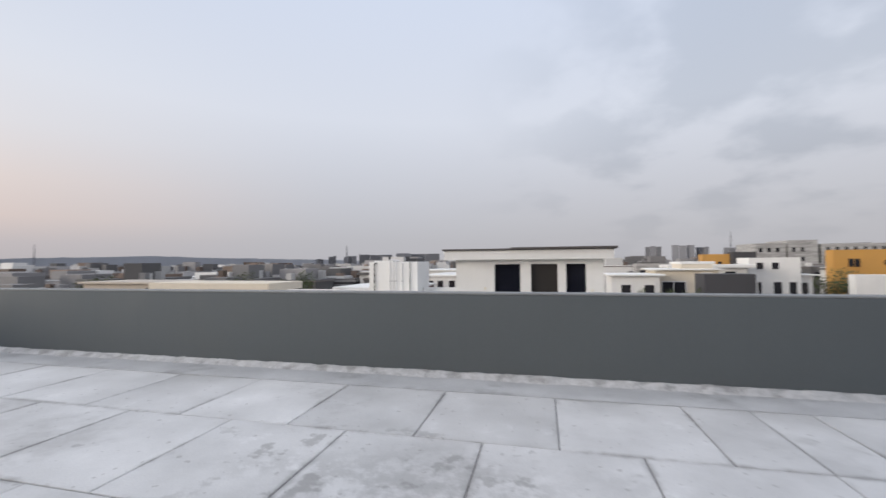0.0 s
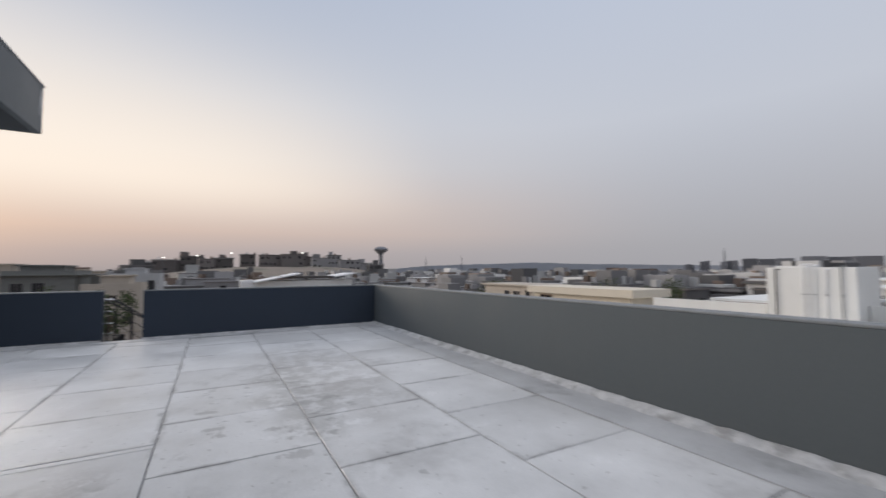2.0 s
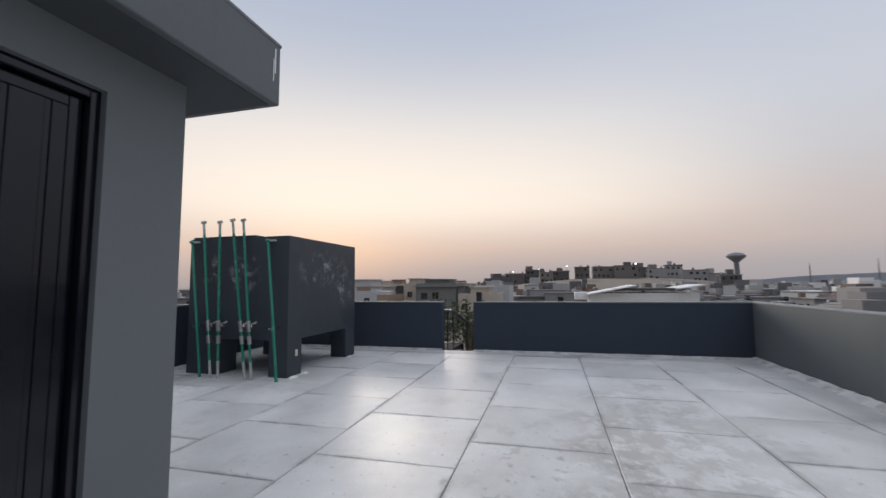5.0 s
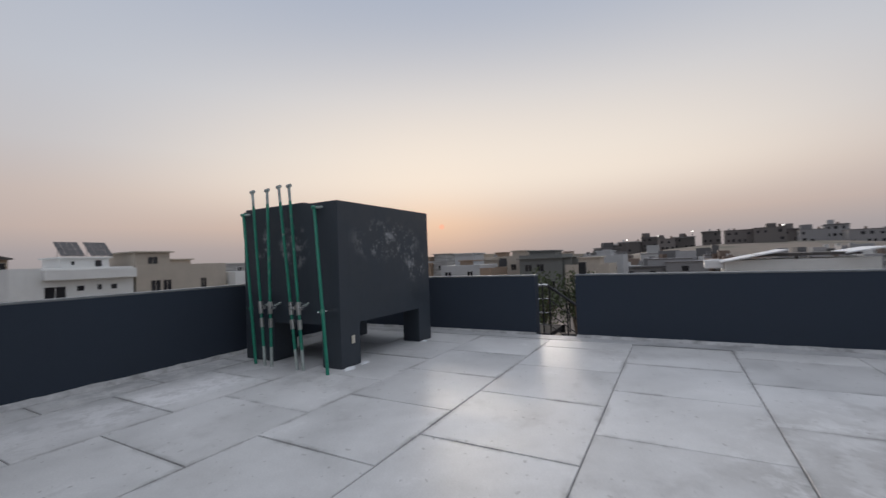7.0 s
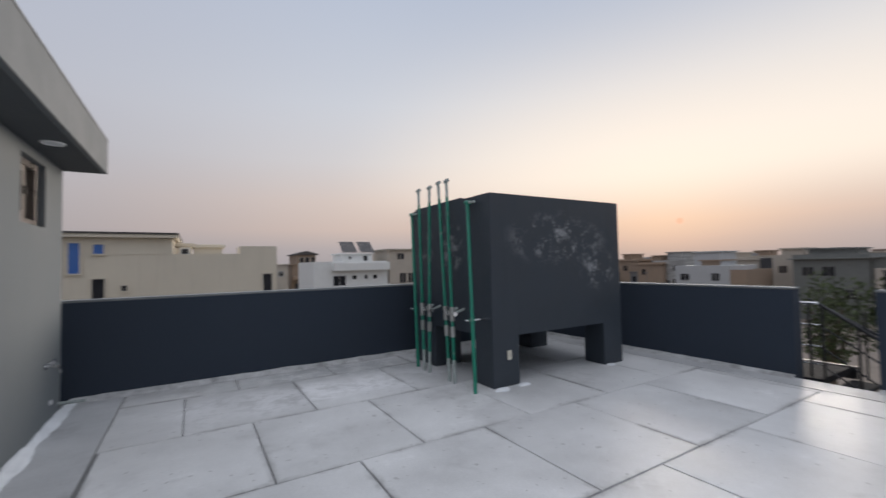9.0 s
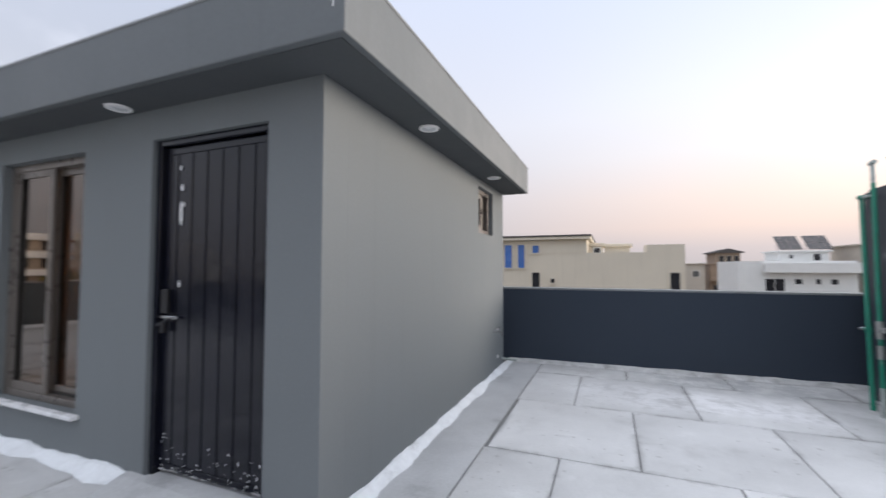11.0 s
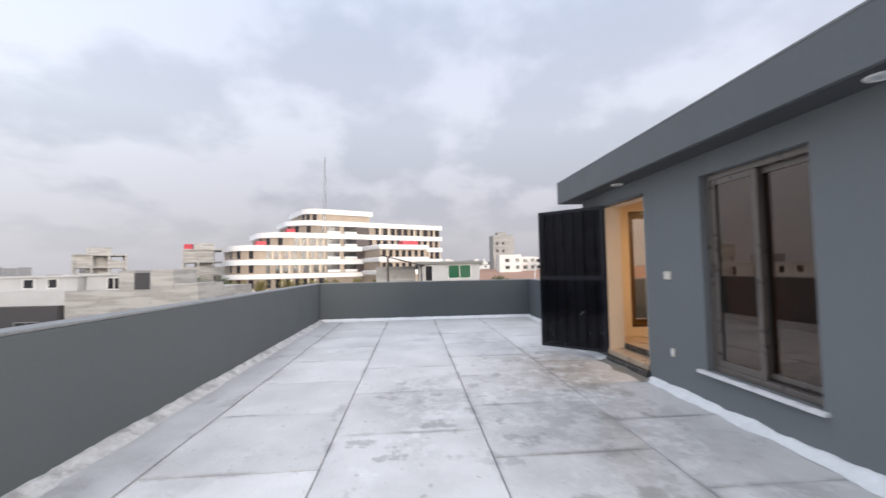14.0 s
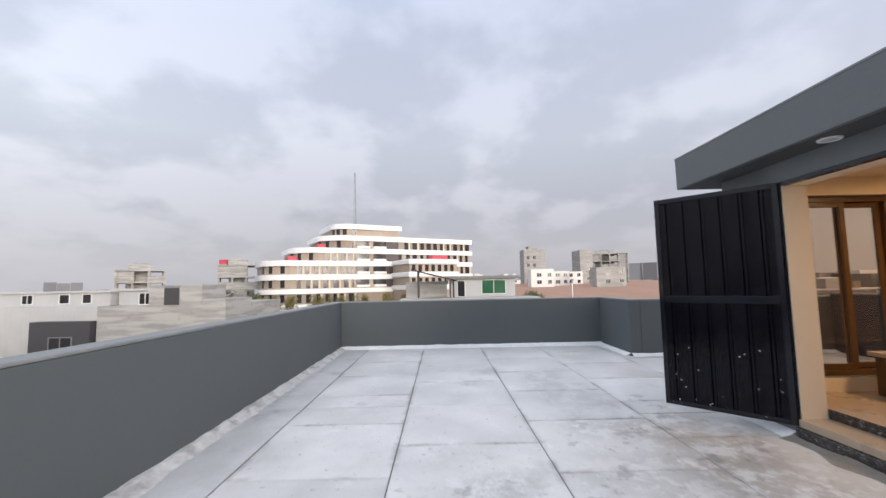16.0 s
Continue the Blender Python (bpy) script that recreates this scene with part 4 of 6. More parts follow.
for dz in (0.24, 0.48, 0.68):
    part("lower_rail", rod((rx, -0.57, 0.81 - dz), (rx, 1.50, -0.70 - dz), 0.008), "rail_steel", rail)
    part("level_rail", rod((rx, -1.10, 0.80 - dz), (rx, -0.57, 0.81 - dz), 0.008), "chrome", rail)
for y, z in ((-1.05, 0.80), (-0.80, 0.80), (-0.66, 0.80), (-0.54, 0.80), (-0.25, 0.575), (0.1, 0.32), (0.5, 0.03)):
    part("post", rod((rx, y, z), (rx, y, z - 0.86), 0.014), "rail_steel", stair)
for y, z in ((-0.38, 0.67), (-0.1, 0.46)):
    part("baluster", rod((rx - 0.75, y, z), (rx - 0.75, y, z - 0.8), 0.012), "rail_steel", stair)
part("outer_rail", rod((rx - 0.75, -0.9, 0.80), (rx - 0.75, 1.2, -0.50), 0.016), "rail_steel", stair)
post = thing("black_post", "short black steel post on the parapet by the gap", "post", pose(XW - PT / 2, 0.27, PH))
part("tube", box(-0.055, 0.055, -0.055, 0.055, 0, 0.18, bevel=0.006), "rail_steel", post)
part("cap", box(-0.06, 0.06, -0.06, 0.06, 0.18, 0.192, bevel=0.003), "rail_steel", post)

# the town around -----------------------------------------------------------------------------


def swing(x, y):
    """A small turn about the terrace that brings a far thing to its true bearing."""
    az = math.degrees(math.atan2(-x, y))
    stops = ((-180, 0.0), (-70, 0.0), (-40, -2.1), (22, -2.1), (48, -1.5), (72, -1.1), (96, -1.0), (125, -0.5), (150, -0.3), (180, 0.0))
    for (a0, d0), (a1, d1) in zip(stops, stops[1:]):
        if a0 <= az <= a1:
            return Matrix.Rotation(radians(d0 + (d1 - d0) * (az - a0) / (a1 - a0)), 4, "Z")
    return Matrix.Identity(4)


def window_on(parent, face, at, u0, u1, z0, z1, pane="pane_dark", edge="white_wall", name="window"):
    """A window on a flat face; face names the side of the house, at is that face's place."""
    e = 0.07

    def lay(a, b, c, d, out0, out1, bm=None):
        s = 1 if face in "ne" else -1
        lo, hi = at + s * out0, at + s * out1
        lo, hi = min(lo, hi), max(lo, hi)
        return box(a, b, lo, hi, c, d, bm) if face in "ns" else box(lo, hi, a, b, c, d, bm)

    bm = bmesh.new()
    for a, b, c, d in ((u0 - e, u0, z0 - e, z1 + e), (u1, u1 + e, z0 - e, z1 + e), (u0, u1, z1, z1 + e), (u0, u1, z0 - e, z0)):
        lay(a, b, c, d, 0.0, 0.06, bm)
    if u1 - u0 > 0.9:
        lay((u0 + u1) / 2 - 0.03, (u0 + u1) / 2 + 0.03, z0, z1, 0.0, 0.05, bm)
    w = part(name, bm, edge, parent)
    part("pane", lay(u0, u1, z0, z1, 0.004, 0.022), pane, w)
    return w


def house(name, label, x0, x1, y0, y1, z1, mat, face="s", windows=(), z0=GROUND, eave=0.0, eave_h=0.18, eave_mat=None, blocks=(), group="neighbouring houses", edge="white_wall", parapet_h=0.0):
    """A flat-roofed house: body, roof slab or roof parapet, upper blocks, windows with panes."""
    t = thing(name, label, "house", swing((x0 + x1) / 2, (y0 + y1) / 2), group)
    part("wall", box(x0, x1, y0, y1, z0, z1), mat, t)
    if eave:
        part("roof", box(x0 - eave, x1 + eave, y0 - eave, y1 + eave, z1 + 0.003, z1 + eave_h, bevel=0.02), eave_mat or mat, t)
    if parapet_h:
        rim = pierced(x0, x1, y0, y1, [(x0 + 0.2, x1 - 0.2, y0 + 0.2, y1 - 0.2)], lambda a, b, c, d, bm: box(a, b, c, d, z1 + 0.002, z1 + parapet_h, bm))
        part("roof_parapet", rim, mat, t)
    for bx0, bx1, by0, by1, bz1, bmat, beave in blocks:
        b = part("stair_block", box(bx0, bx1, by0, by1, z1 - 0.01, bz1), bmat, t)
        if beave:
            part("block_roof", box(bx0 - beave, bx1 + beave, by0 - beave, by1 + beave, bz1 + 0.002, bz1 + 0.2, bevel=0.02), eave_mat or bmat, b)
    for w in windows:
        f = w[5] if len(w) > 5 else face
        at = {"s": y0, "n": y1, "e": x1, "w": x0}[f]
        if len(w) > 6:
            at = w[6]
        window_on(t, f, at, w[0], w[1], w[2], w[3], w[4] if len(w) > 4 and w[4] else "pane_dark", edge)
    return t


# north neighbour with three dark openings, and its tank block
t = thing("roof_room_house", "white flat-roofed roof room with three dark openings", "house", pose(0.67, 0, 0), "neighbouring houses")
hy = 14.5
holes = [(-2.14, -1.27, -0.85, 1.27), (-0.91, -0.04, -0.85, 1.27), (0.23, 0.86, -0.85, 1.27)]
part("wall", box(-9.5, 2.6, hy - 1.2, 24, GROUND, -0.9), "white_wall", t)
part("front_wall", pierced(-3.49, 1.40, -0.9, 1.42, holes, lambda a, b, c, d, bm: box(a, b, hy, hy + 0.22, c, d, bm)), "white_wall", t)
part("side_wall", box(-3.49, -3.27, hy + 0.22, hy + 4.2, -0.9, 1.42), "white_wall", t)
part("side_wall", box(1.18, 1.40, hy + 0.22, hy + 4.2, -0.9, 1.42), "white_wall", t)
part("back_wall", box(-3.27, 1.18, hy + 4.0, hy + 4.2, -0.9, 1.42), "white_wall", t)
slab = part("roof", box(-3.84, 1.68, hy - 0.35, hy + 4.4, 1.421, 1.74, bevel=0.015), "white_wall", t, "white fascia of the flat roof")
part("roof_edge", box(-3.9, 1.74, hy - 0.41, hy + 4.46, 1.741, 1.80, bevel=0.01), "roof_dark", slab, "dark brown roof edge")
part("roof_edge", box(-1.55, 1.78, hy - 0.47, hy - 0.41, 1.76, 1.83, bevel=0.01), "roof_dark", slab)
for (a, b, c, d), mat in zip(holes, ("black_steel", "alu_dark", "black_steel")):
    part("door", box(a, b, hy + 0.12, hy + 0.17, c, d), mat, t, "dark door leaf")
part("wall_switch", box(-2.50, -2.42, hy - 0.02, hy, 0.40, 0.48), "ivory", t)
part("wall_switch", box(1.02, 1.08, hy - 0.02, hy, 0.35, 0.42), "ivory", t)
blk = thing("roof_tank_block", "white plastered water tank block with thin pipes", "water tank", None)
by = 24.0
part("body", box(-10.28, -7.15, by, by + 2.6, -2.2, 1.40, bevel=0.03), "white_wall", blk)
part("lid", box(-10.1, -8.9, by + 0.4, by + 1.9, 1.401, 1.47, bevel=0.02), "white_wall", blk)
for x, top, mat in ((-9.90, 1.30, "pane_dark"), (-8.92, 1.52, "white"), (-8.72, 1.52, "white"), (-8.52, 1.48, "white"), (-8.14, 1.30, "white"), (-7.62, 1.42, "coping")):
    part("pipe", rod((x, by - 0.06, -2.2), (x, by - 0.06, top), 0.028, sides=8), mat, blk)
    part("elbow", rod((x, by - 0.06, top), (x + 0.16, by + 0.02, top + 0.02), 0.028, sides=8), mat, blk)
    part("clip", box(x - 0.05, x + 0.05, by - 0.04, by - 0.002, 0.2, 0.26), "coping", blk)
part("wall_piece", box(-16.4, -10.6, by + 0.6, by + 0.8, -2.2, -0.35), "white_wall", blk, "low white roof parapet")
part("wall_piece", box(-7.1, -4.6, by + 1.0, by + 1.2, -2.2, -0.2), "white_wall", blk, "low white roof parapet")
part("roof_storey", box(-16.5, -4.6, by - 0.5, by + 9, GROUND, -2.2), "white_wall", blk, "white house below the tank")

porch = thing("neighbour_porch_roof", "white flat porch roof with a grey edge below the parapet", "roof", None)
part("slab", box(2.9, 5.56, 11.2, 16.0, -0.06, 0.07, bevel=0.01), "white_wall", porch)
part("edge", box(2.88, 5.58, 11.18, 16.02, -0.14, -0.061, bevel=0.008), "coping", porch, "grey weathered edge band")
part("wall", box(3.1, 5.4, 11.5, 15.8, GROUND, -0.141), "white_wall", porch)

# north-west row
house("long_house", "cream long low house with a deep roof band", -29, -19.3, 25, 28, -0.55, "cream_wall", windows=[(-28.2, -26.9, -1.7, -0.75), (-24.6, -23.6, -2.0, -1.2)], eave=0.45, eave_h=0.55, edge="brown_wall")
house("beige_house", "beige house with dark square upper windows", -39.5, -31.2, 27, 31, -0.25, "beige_wall", windows=[(-35.9, -35.0, -1.35, -0.75), (-34.4, -33.4, -1.35, -0.75), (-32.5, -31.8, -1.5, -0.55)], eave=0.3, edge="beige_wall")
house("terracotta_house", "low house with a red-brown side wall", -17.6, -11.5, 31, 38, -0.8, "brick_wall", windows=[(-15, -14, -2.2, -1.4)], eave=0.3, eave_mat="white_wall")
house("white_terrace_house", "white two-storey house with dark window rows", -19, -13.0, 56, 66, 0.1, "white_wall", windows=[(-18.3, -17.6, -1.6, -0.3), (-17.0, -16.3, -1.6, -0.3), (-15.7, -15.0, -1.6, -0.3), (-14.4, -13.8, -1.6, -0.3), (-17.8, -17.0, -3.4, -2.2), (-15.0, -14.2, -3.4, -2.2)], eave=0.35, parapet_h=0.0)
house("white_terrace_house", "white house with a balcony and dark windows", -13, -8.6, 40, 50, -0.1, "white_wall", windows=[(-12.6, -12.0, -1.4, -0.5), (-11.6, -11.0, -1.4, -0.5), (-10.4, -9.8, -1.4, -0.5)], eave=0.3)
# north-east row
house("arched_villa", "white villa with deep shaded porches", 4.2, 7.7, 36, 40, 0.1, "white_wall", windows=[(4.9, 5.6, -1.6, -0.6), (6.6, 7.3, -1.6, -0.6)], eave=0.35, eave_h=0.14)
house("arched_villa", "peach villa with a wide window and flat roof", 7.8, 12.4, 38, 42, 0.5, "cream_wall", windows=[(8.3, 10.0, -1.7, -0.45), (11.2, 11.8, -0.6, 0.25)], eave=0.35, eave_h=0.12, eave_mat="white_wall", blocks=[(10.0, 12.3, 39, 42, 1.0, "cream_wall", 0.15)])
house("dark_block_house", "dark unplastered block wall house", 9.3, 12.2, 31, 33, 0.4, "dark_wall", windows=[])
house("white_house", "white house with a broad pale roof band", 11.0, 17.4, 46, 49, 0.55, "white_wall", windows=[(12.5, 13.3, -0.6, 0.2), (15.5, 16.4, -0.9, 0.2)], eave=0.5, eave_h=0.3)
house("white_storey_house", "white three-storey house with slim dark windows", 18.3, 22.6, 48, 51, 1.2, "white_wall", windows=[(18.9, 19.5, 0.35, 1.0), (20.2, 20.8, 0.35, 1.0), (18.5, 18.8, -2.4, -0.9), (19.0, 19.3, -2.4, -0.9), (20.3, 21.0, -2.2, -0.9), (21.6, 22.2, -2.2, -0.9), (18.7, 19.3, -4.2, -3.3), (20.4, 21.0, -4.2, -3.3)], parapet_h=0.3)
house("white_storey_house", "white balcony wing with thin rails", 22.7, 24.0, 49, 51, -0.3, "white_wall", windows=[(22.9, 23.6, -2.2, -1.0)], eave=0.4, eave_h=0.12)
house("ochre_house", "ochre painted apartment house with small dark windows", 32.5, 46, 62, 63.5, 2.1, "orange_wall", windows=[(34, 35.2, 0.3, 1.3), (37.5, 38.3, 0.5, 1.1), (40.8, 41.8, 0.2, 1.4), (34.2, 35.0, -2.0, -1.1), (37.4, 38.3, -2.0, -1.1), (41.6, 42.4, -2.0, -1.1), (44, 45, 0.3, 1.3)], edge="orange_wall", parapet_h=0.3)
house("grey_shed_house", "pale grey plain rendered wall house", 25.2, 44, 45, 46, -0.1, "white_wall", windows=[])
house("ochre_house", "ochre upper storey beside a black gable", 22.5, 26.3, 76, 78, 2.2, "orange_wall", windows=[(23.2, 23.8, 0.2, 1.0), (24.6, 25.2, 0.2, 1.0)], edge="orange_wall")
house("dark_block_house", "black painted upper storey wall", 26.4, 29.6, 75, 77, 2.5, "dark_wall", windows=[])
house("flat_grey_house", "grey flat-roofed house with arched openings", 14.0, 22.0, 84, 88, 0.2, "grey_wall", windows=[(14.6 + 1.3 * q, 15.5 + 1.3 * q, -1.4, -0.5) for q in range(5)], edge="grey_wall", parapet_h=0.5)
for x0, x1, z in ((58, 66, 5.6), (66.5, 74, 6.4), (75, 92, 5.2)):
    house("apartment_block", "grey-brown mid-rise apartment block in the distance", x0, x1, 148, 162, z, "grey_wall", windows=[(x0 + 1 + 2.2 * i, x0 + 1.9 + 2.2 * i, zz, zz + 1.3) for i in range(int((x1 - x0 - 1) / 2.2)) for zz in (-2.5, 0.6, 3.4)], parapet_h=0.5, edge="grey_wall")

# south: long cream house
house("cream_house", "cream plastered neighbour house with stepped flat roof", -9.0, 7.0, -34, -21, 2.08, "cream_wall", face="n", eave=0.0,
      windows=[(-0.62, -0.22, 1.29, 2.55, "pane_blue", "n", -20.98), (-1.32, -0.96, 1.29, 2.55, "pane_blue", "n", -20.98), (-2.10, -1.75, 2.1, 2.5, "pane_blue", "n", -20.98), (-2.13, -1.72, 0.1, 1.04, None, "n"), (-8.76, -8.35, 0.05, 1.07, None, "n"), (-2.9, -2.7, 0.5, 0.72, None, "n"), (1.0, 1.6, 1.29, 2.55, "pane_blue", "n", -20.98)],
      edge="cream_wall", blocks=[(-4.55, 7.0, -30, -20.98, 2.78, "cream_wall", 0.0), (-9.0, -7.34, -23, -20.99, 2.45, "cream_wall", 0.0)])
rb = thing("roof_band", "cream roof slab with a thin dark edge", "roof", None)
part("fascia", box(-4.75, 7.2, -30.2, -20.7, 2.79, 2.95, bevel=0.02), "cream_wall", rb)
part("edge", box(-4.8, 7.25, -30.25, -20.65, 2.951, 3.03, bevel=0.01), "roof_dark", rb, "dark brown edge")
house("small_roof_room", "cream little roof room with pale eave", -6.7, -5.3, -27, -25, 2.55, "cream_wall", face="n", z0=2.0, eave=0.15, windows=[])
house("small_roof_room", "cream little roof turret with dark window", -5.25, -4.65, -24, -23, 2.5, "cream_wall", face="n", z0=2.0, eave=0.12, windows=[(-5.1, -4.8, 2.15, 2.4, None, "n")])
for x in (-1.5, -3.2, -4.6):
    g = thing("roof_pipe", "thin pale pipe lying on the neighbour parapet", "pipe", pose(x, -19.2, 0))
    part("pipe", rod((-0.8, 0, 0.10), (0.75, 0, 0.10), 0.03, sides=8), "white", g)
    part("support", box(-0.9, 0.9, -0.1, 0.1, -0.5, 0.07), "cream_wall", g)
# south-west: brown house, white house with the solar roof, beige house
bh = house("brown_house", "brown gabled house with an arched balcony window", -31.5, -24.8, -112, -100, 1.9, "brown_wall", face="n", windows=[(-26.6, -25.8, -1.9, -0.8, None, "n"), (-31.0, -30.2, -1.9, -0.8, None, "n")], eave=0.4, edge="cream_wall")
part("gable_room", box(-30.3, -26.0, -110, -100.4, 1.88, 4.3), "brown_wall", bh)
bm = bmesh.new()
ends = [[bm.verts.new((x, y, z)) for x, z in ((-30.9, 4.3), (-25.4, 4.3), (-25.4, 4.5), (-28.15, 5.25), (-30.9, 4.5))] for y in (-110.3, -99.9)]
bm.faces.new(ends[0]), bm.faces.new(ends[1][::-1])
for q in range(5):
    bm.faces.new((ends[0][q], ends[1][q], ends[1][(q + 1) % 5], ends[0][(q + 1) % 5]))
bmesh.ops.recalc_face_normals(bm, faces=bm.faces)
part("gable_roof", bm, "roof_dark", bh, "low dark gable roof")
for x in (-29.6, -28.3, -27.0):
    window_on(bh, "n", -100.4, x - 0.45, x + 0.45, 2.5, 3.7, "pane_dark", "cream_wall")
bm = bmesh.new()
arc = [(-28.15 + 1.9 * math.cos(math.pi * q / 14), -0.4 + 1.5 * math.sin(math.pi * q / 14)) for q in range(15)]
ends = [[bm.verts.new((x, y, z)) for x, z in arc] for y in (-100.0, -99.94)]
bm.faces.new(ends[0]), bm.faces.new(ends[1][::-1])
for q in range(15):
    bm.faces.new((ends[0][q], ends[1][q], ends[1][(q + 1) % 15], ends[0][(q + 1) % 15]))
bmesh.ops.recalc_face_normals(bm, faces=bm.faces)
part("arched_window", bm, "cream_wall", bh, "pale arched balcony recess")
part("balcony", box(-31.6, -24.6, -99.98, -98.6, -1.6, -0.75, bevel=0.05), "brown_wall", bh)
# no hole here: a dark sheet stands for the shade below the balcony
part("shade_opening", box(-30.6, -25.4, -100.0, -99.95, -4.6, -2.4), "dark_wall", bh)
house("grey_gate_house", "grey-brown house behind with small windows", -22.5, -16.5, -104, -92, 1.9, "beige_wall", face="n", windows=[(-21.5, -20.5, -0.5, 0.6, None, "n"), (-19.0, -18.0, -0.5, 0.6, None, "n")], eave=0.3)
wh = house("white_house", "white house with long balcony band and small windows", -35.05, -22.0, -80, -68, 1.95, "white_wall", face="n",
           windows=[(-27.3, -25.2, -1.9, -0.25, None, "n"), (-29.25, -28.47, -0.92, -0.25, None, "n"), (-31.2, -30.7, -0.9, -0.2, None, "n"), (-33.0, -32.27, -0.92, -0.24, None, "n")], parapet_h=0.25,
           blocks=[(-33.3, -27.7, -77, -71, 3.5, "white_wall", 0.35)])
part("balcony", box(-35.05, -25.0, -68, -66.9, 0.62, 1.95, bevel=0.03), "white_wall", wh)
part("balcony_wall", box(-35.05, -25.0, -67.0, -66.8, -2.6, -1.85), "white_wall", wh)
window_on(wh, "n", -71, -32.4, -31.6, 2.3, 3.2)
window_on(wh, "n", -71, -29.3, -28.9, 2.6, 3.1)
for x in (-29.2, -32.5):
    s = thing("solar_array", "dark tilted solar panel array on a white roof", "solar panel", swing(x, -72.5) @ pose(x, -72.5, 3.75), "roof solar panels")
    for i in range(4):
        for j in range(2):
            bm = box(-1.35 + 0.68 * i, -1.35 + 0.68 * i + 0.64, -1.7 + 1.7 * j, -1.7 + 1.7 * j + 1.64, 1.1, 1.14)
            bmesh.ops.rotate(bm, verts=bm.verts, cent=(0, 0, 1.1), matrix=Matrix.Rotation(radians(-38), 3, "X"))
            part("panel", bm, "solar", s)
    for y, z in ((-1.1, 1.9), (1.1, 0.25)):
        for x2 in (-0.9, 0.9):
            part("strut", rod((x2, y, -0.06), (x2, y, z), 0.04, sides=8), "coping", s)
house("beige_house", "beige house with brown roof slab and dark windows", -49.3, -35.3, -80, -68, 2.3, "beige_wall", face="n",
      windows=[(-40.15, -39.0, -1.85, -0.1, None, "n"), (-38.6, -37.3, -1.85, -0.1, None, "n"), (-45.74, -44.8, -1.95, -0.1, None, "n"), (-38.7, -37.35, 2.45, 3.55, None, "n", -69.0)], edge="beige_wall",
      blocks=[(-40.5, -35.6, -77, -69, 4.2, "beige_wall", 0.5), (-46, -41.6, -79, -73, 3.1, "beige_wall", 0.4)])
house("white_house", "white plain house side with low walls", -60, -49.6, -78, -66, 0.3, "white_wall", face="n", windows=[(-55, -54, -1.5, -0.4, None, "n"), (-52.5, -51.6, -1.5, -0.4, None, "n")], parapet_h=0.4)
house("grey_gate_house", "grey render house with small upper windows", -66, -56, -92, -80, 2.2, "grey_wall", face="n", windows=[(-63, -62, 0.6, 1.5, None, "n"), (-60.5, -59.5, 0.6, 1.5, None, "n")], eave=0.3)

# east: house with green window
eh = house("green_window_house", "pale grey low house with green glazed window, grey roof", 38, 47, -4.3, 2.0, 1.75, "pale_grey_wall", face="w", windows=[(-3.33, -1.06, 0.33, 1.72 - 0.1, "pane_green", "w"), (0.66, 1.34, 0.1, 1.6, "pane_dark", "w")], eave=0.35, eave_h=0.3, eave_mat="roof_grey")
part("terrace_wall", box(34, 38, -5.8, 6.6, GROUND, 0.05), "grey_wall", eh)
house("dark_block_house", "grey rendered roof block beside the green window house", 38, 42, 2.4, 6.4, 1.6, "grey_wall", face="w", windows=[])
sh = thing("solar_shelter", "dark solar panel frame on slanting steel posts", "solar panel", pose(36.5, 3.6, 0.0))
bm = box(-1.2, 1.2, -2.2, 2.2, -0.05, 0.05)
bmesh.ops.rotate(bm, verts=bm.verts, cent=(0, 0, 0), matrix=Matrix.Rotation(radians(15), 3, "X"))
bmesh.ops.translate(bm, verts=bm.verts, vec=(0, 0, 2.15))
part("panels", bm, "solar", sh)
for y, z in ((-1.8, 1.65), (1.5, 2.5)):
    part("post", rod((-0.8, y, 0.05), (-0.8, y, z), 0.06, sides=8), "roof_dark", sh)
    part("post", rod((0.8, y, 0.05), (0.8, y, z), 0.06, sides=8), "roof_dark", sh)
# north-east: white house and raw cement house
house("white_house", "pale grey-white house with square dark upper windows", 34, 44, 34.4, 47.5, -0.07, "pale_grey_wall", face="w", parapet_h=0.0,
      windows=[(38.7, 39.6, 0.22, 0.99, None, "w", 34.9), (36.6, 37.4, 0.22, 0.99, None, "w", 34.9), (42.2, 43.2, 0.22, 0.99, None, "w", 34.9)], blocks=[(34.9, 43, 34.8, 47, 1.15, "pale_grey_wall", 0.2)])
house("grey_house", "dark grey front with large dark sliding door", 33, 33.95, 35.1, 40.6, -1.35, "dark_wall", face="w", windows=[(36.7, 38.7, -4.6, -2.75, None, "w")], edge="coping")
house("white_house", "pale grey-white upper room with tall double window", 36, 44, 29.8, 34.3, 1.25, "pale_grey_wall", face="w", windows=[(31.1, 31.7, 0.0, 1.0, None, "w"), (31.8, 32.3, 0.0, 1.0, None, "w")], eave=0.25)
gh = house("raw_cement_house", "raw grey cement rendered house, unfinished and stained", 34, 46, 22.8, 34.35, -0.07, "grey_wall", face="w", windows=[], blocks=[(34.0, 37, 28.4, 29.75, 1.68, "grey_wall", 0.0), (34.02, 38, 25.0, 27.0, 1.72, "grey_wall", 0.0), (34.0, 39, 22.85, 24.95, 0.42, "grey_wall", 0.0)])
# flat dark sheet that stands for the shade in a recess
part("recess", box(33.97, 33.998, 27.05, 28.35, -0.05, 1.45), "dark_wall", gh)


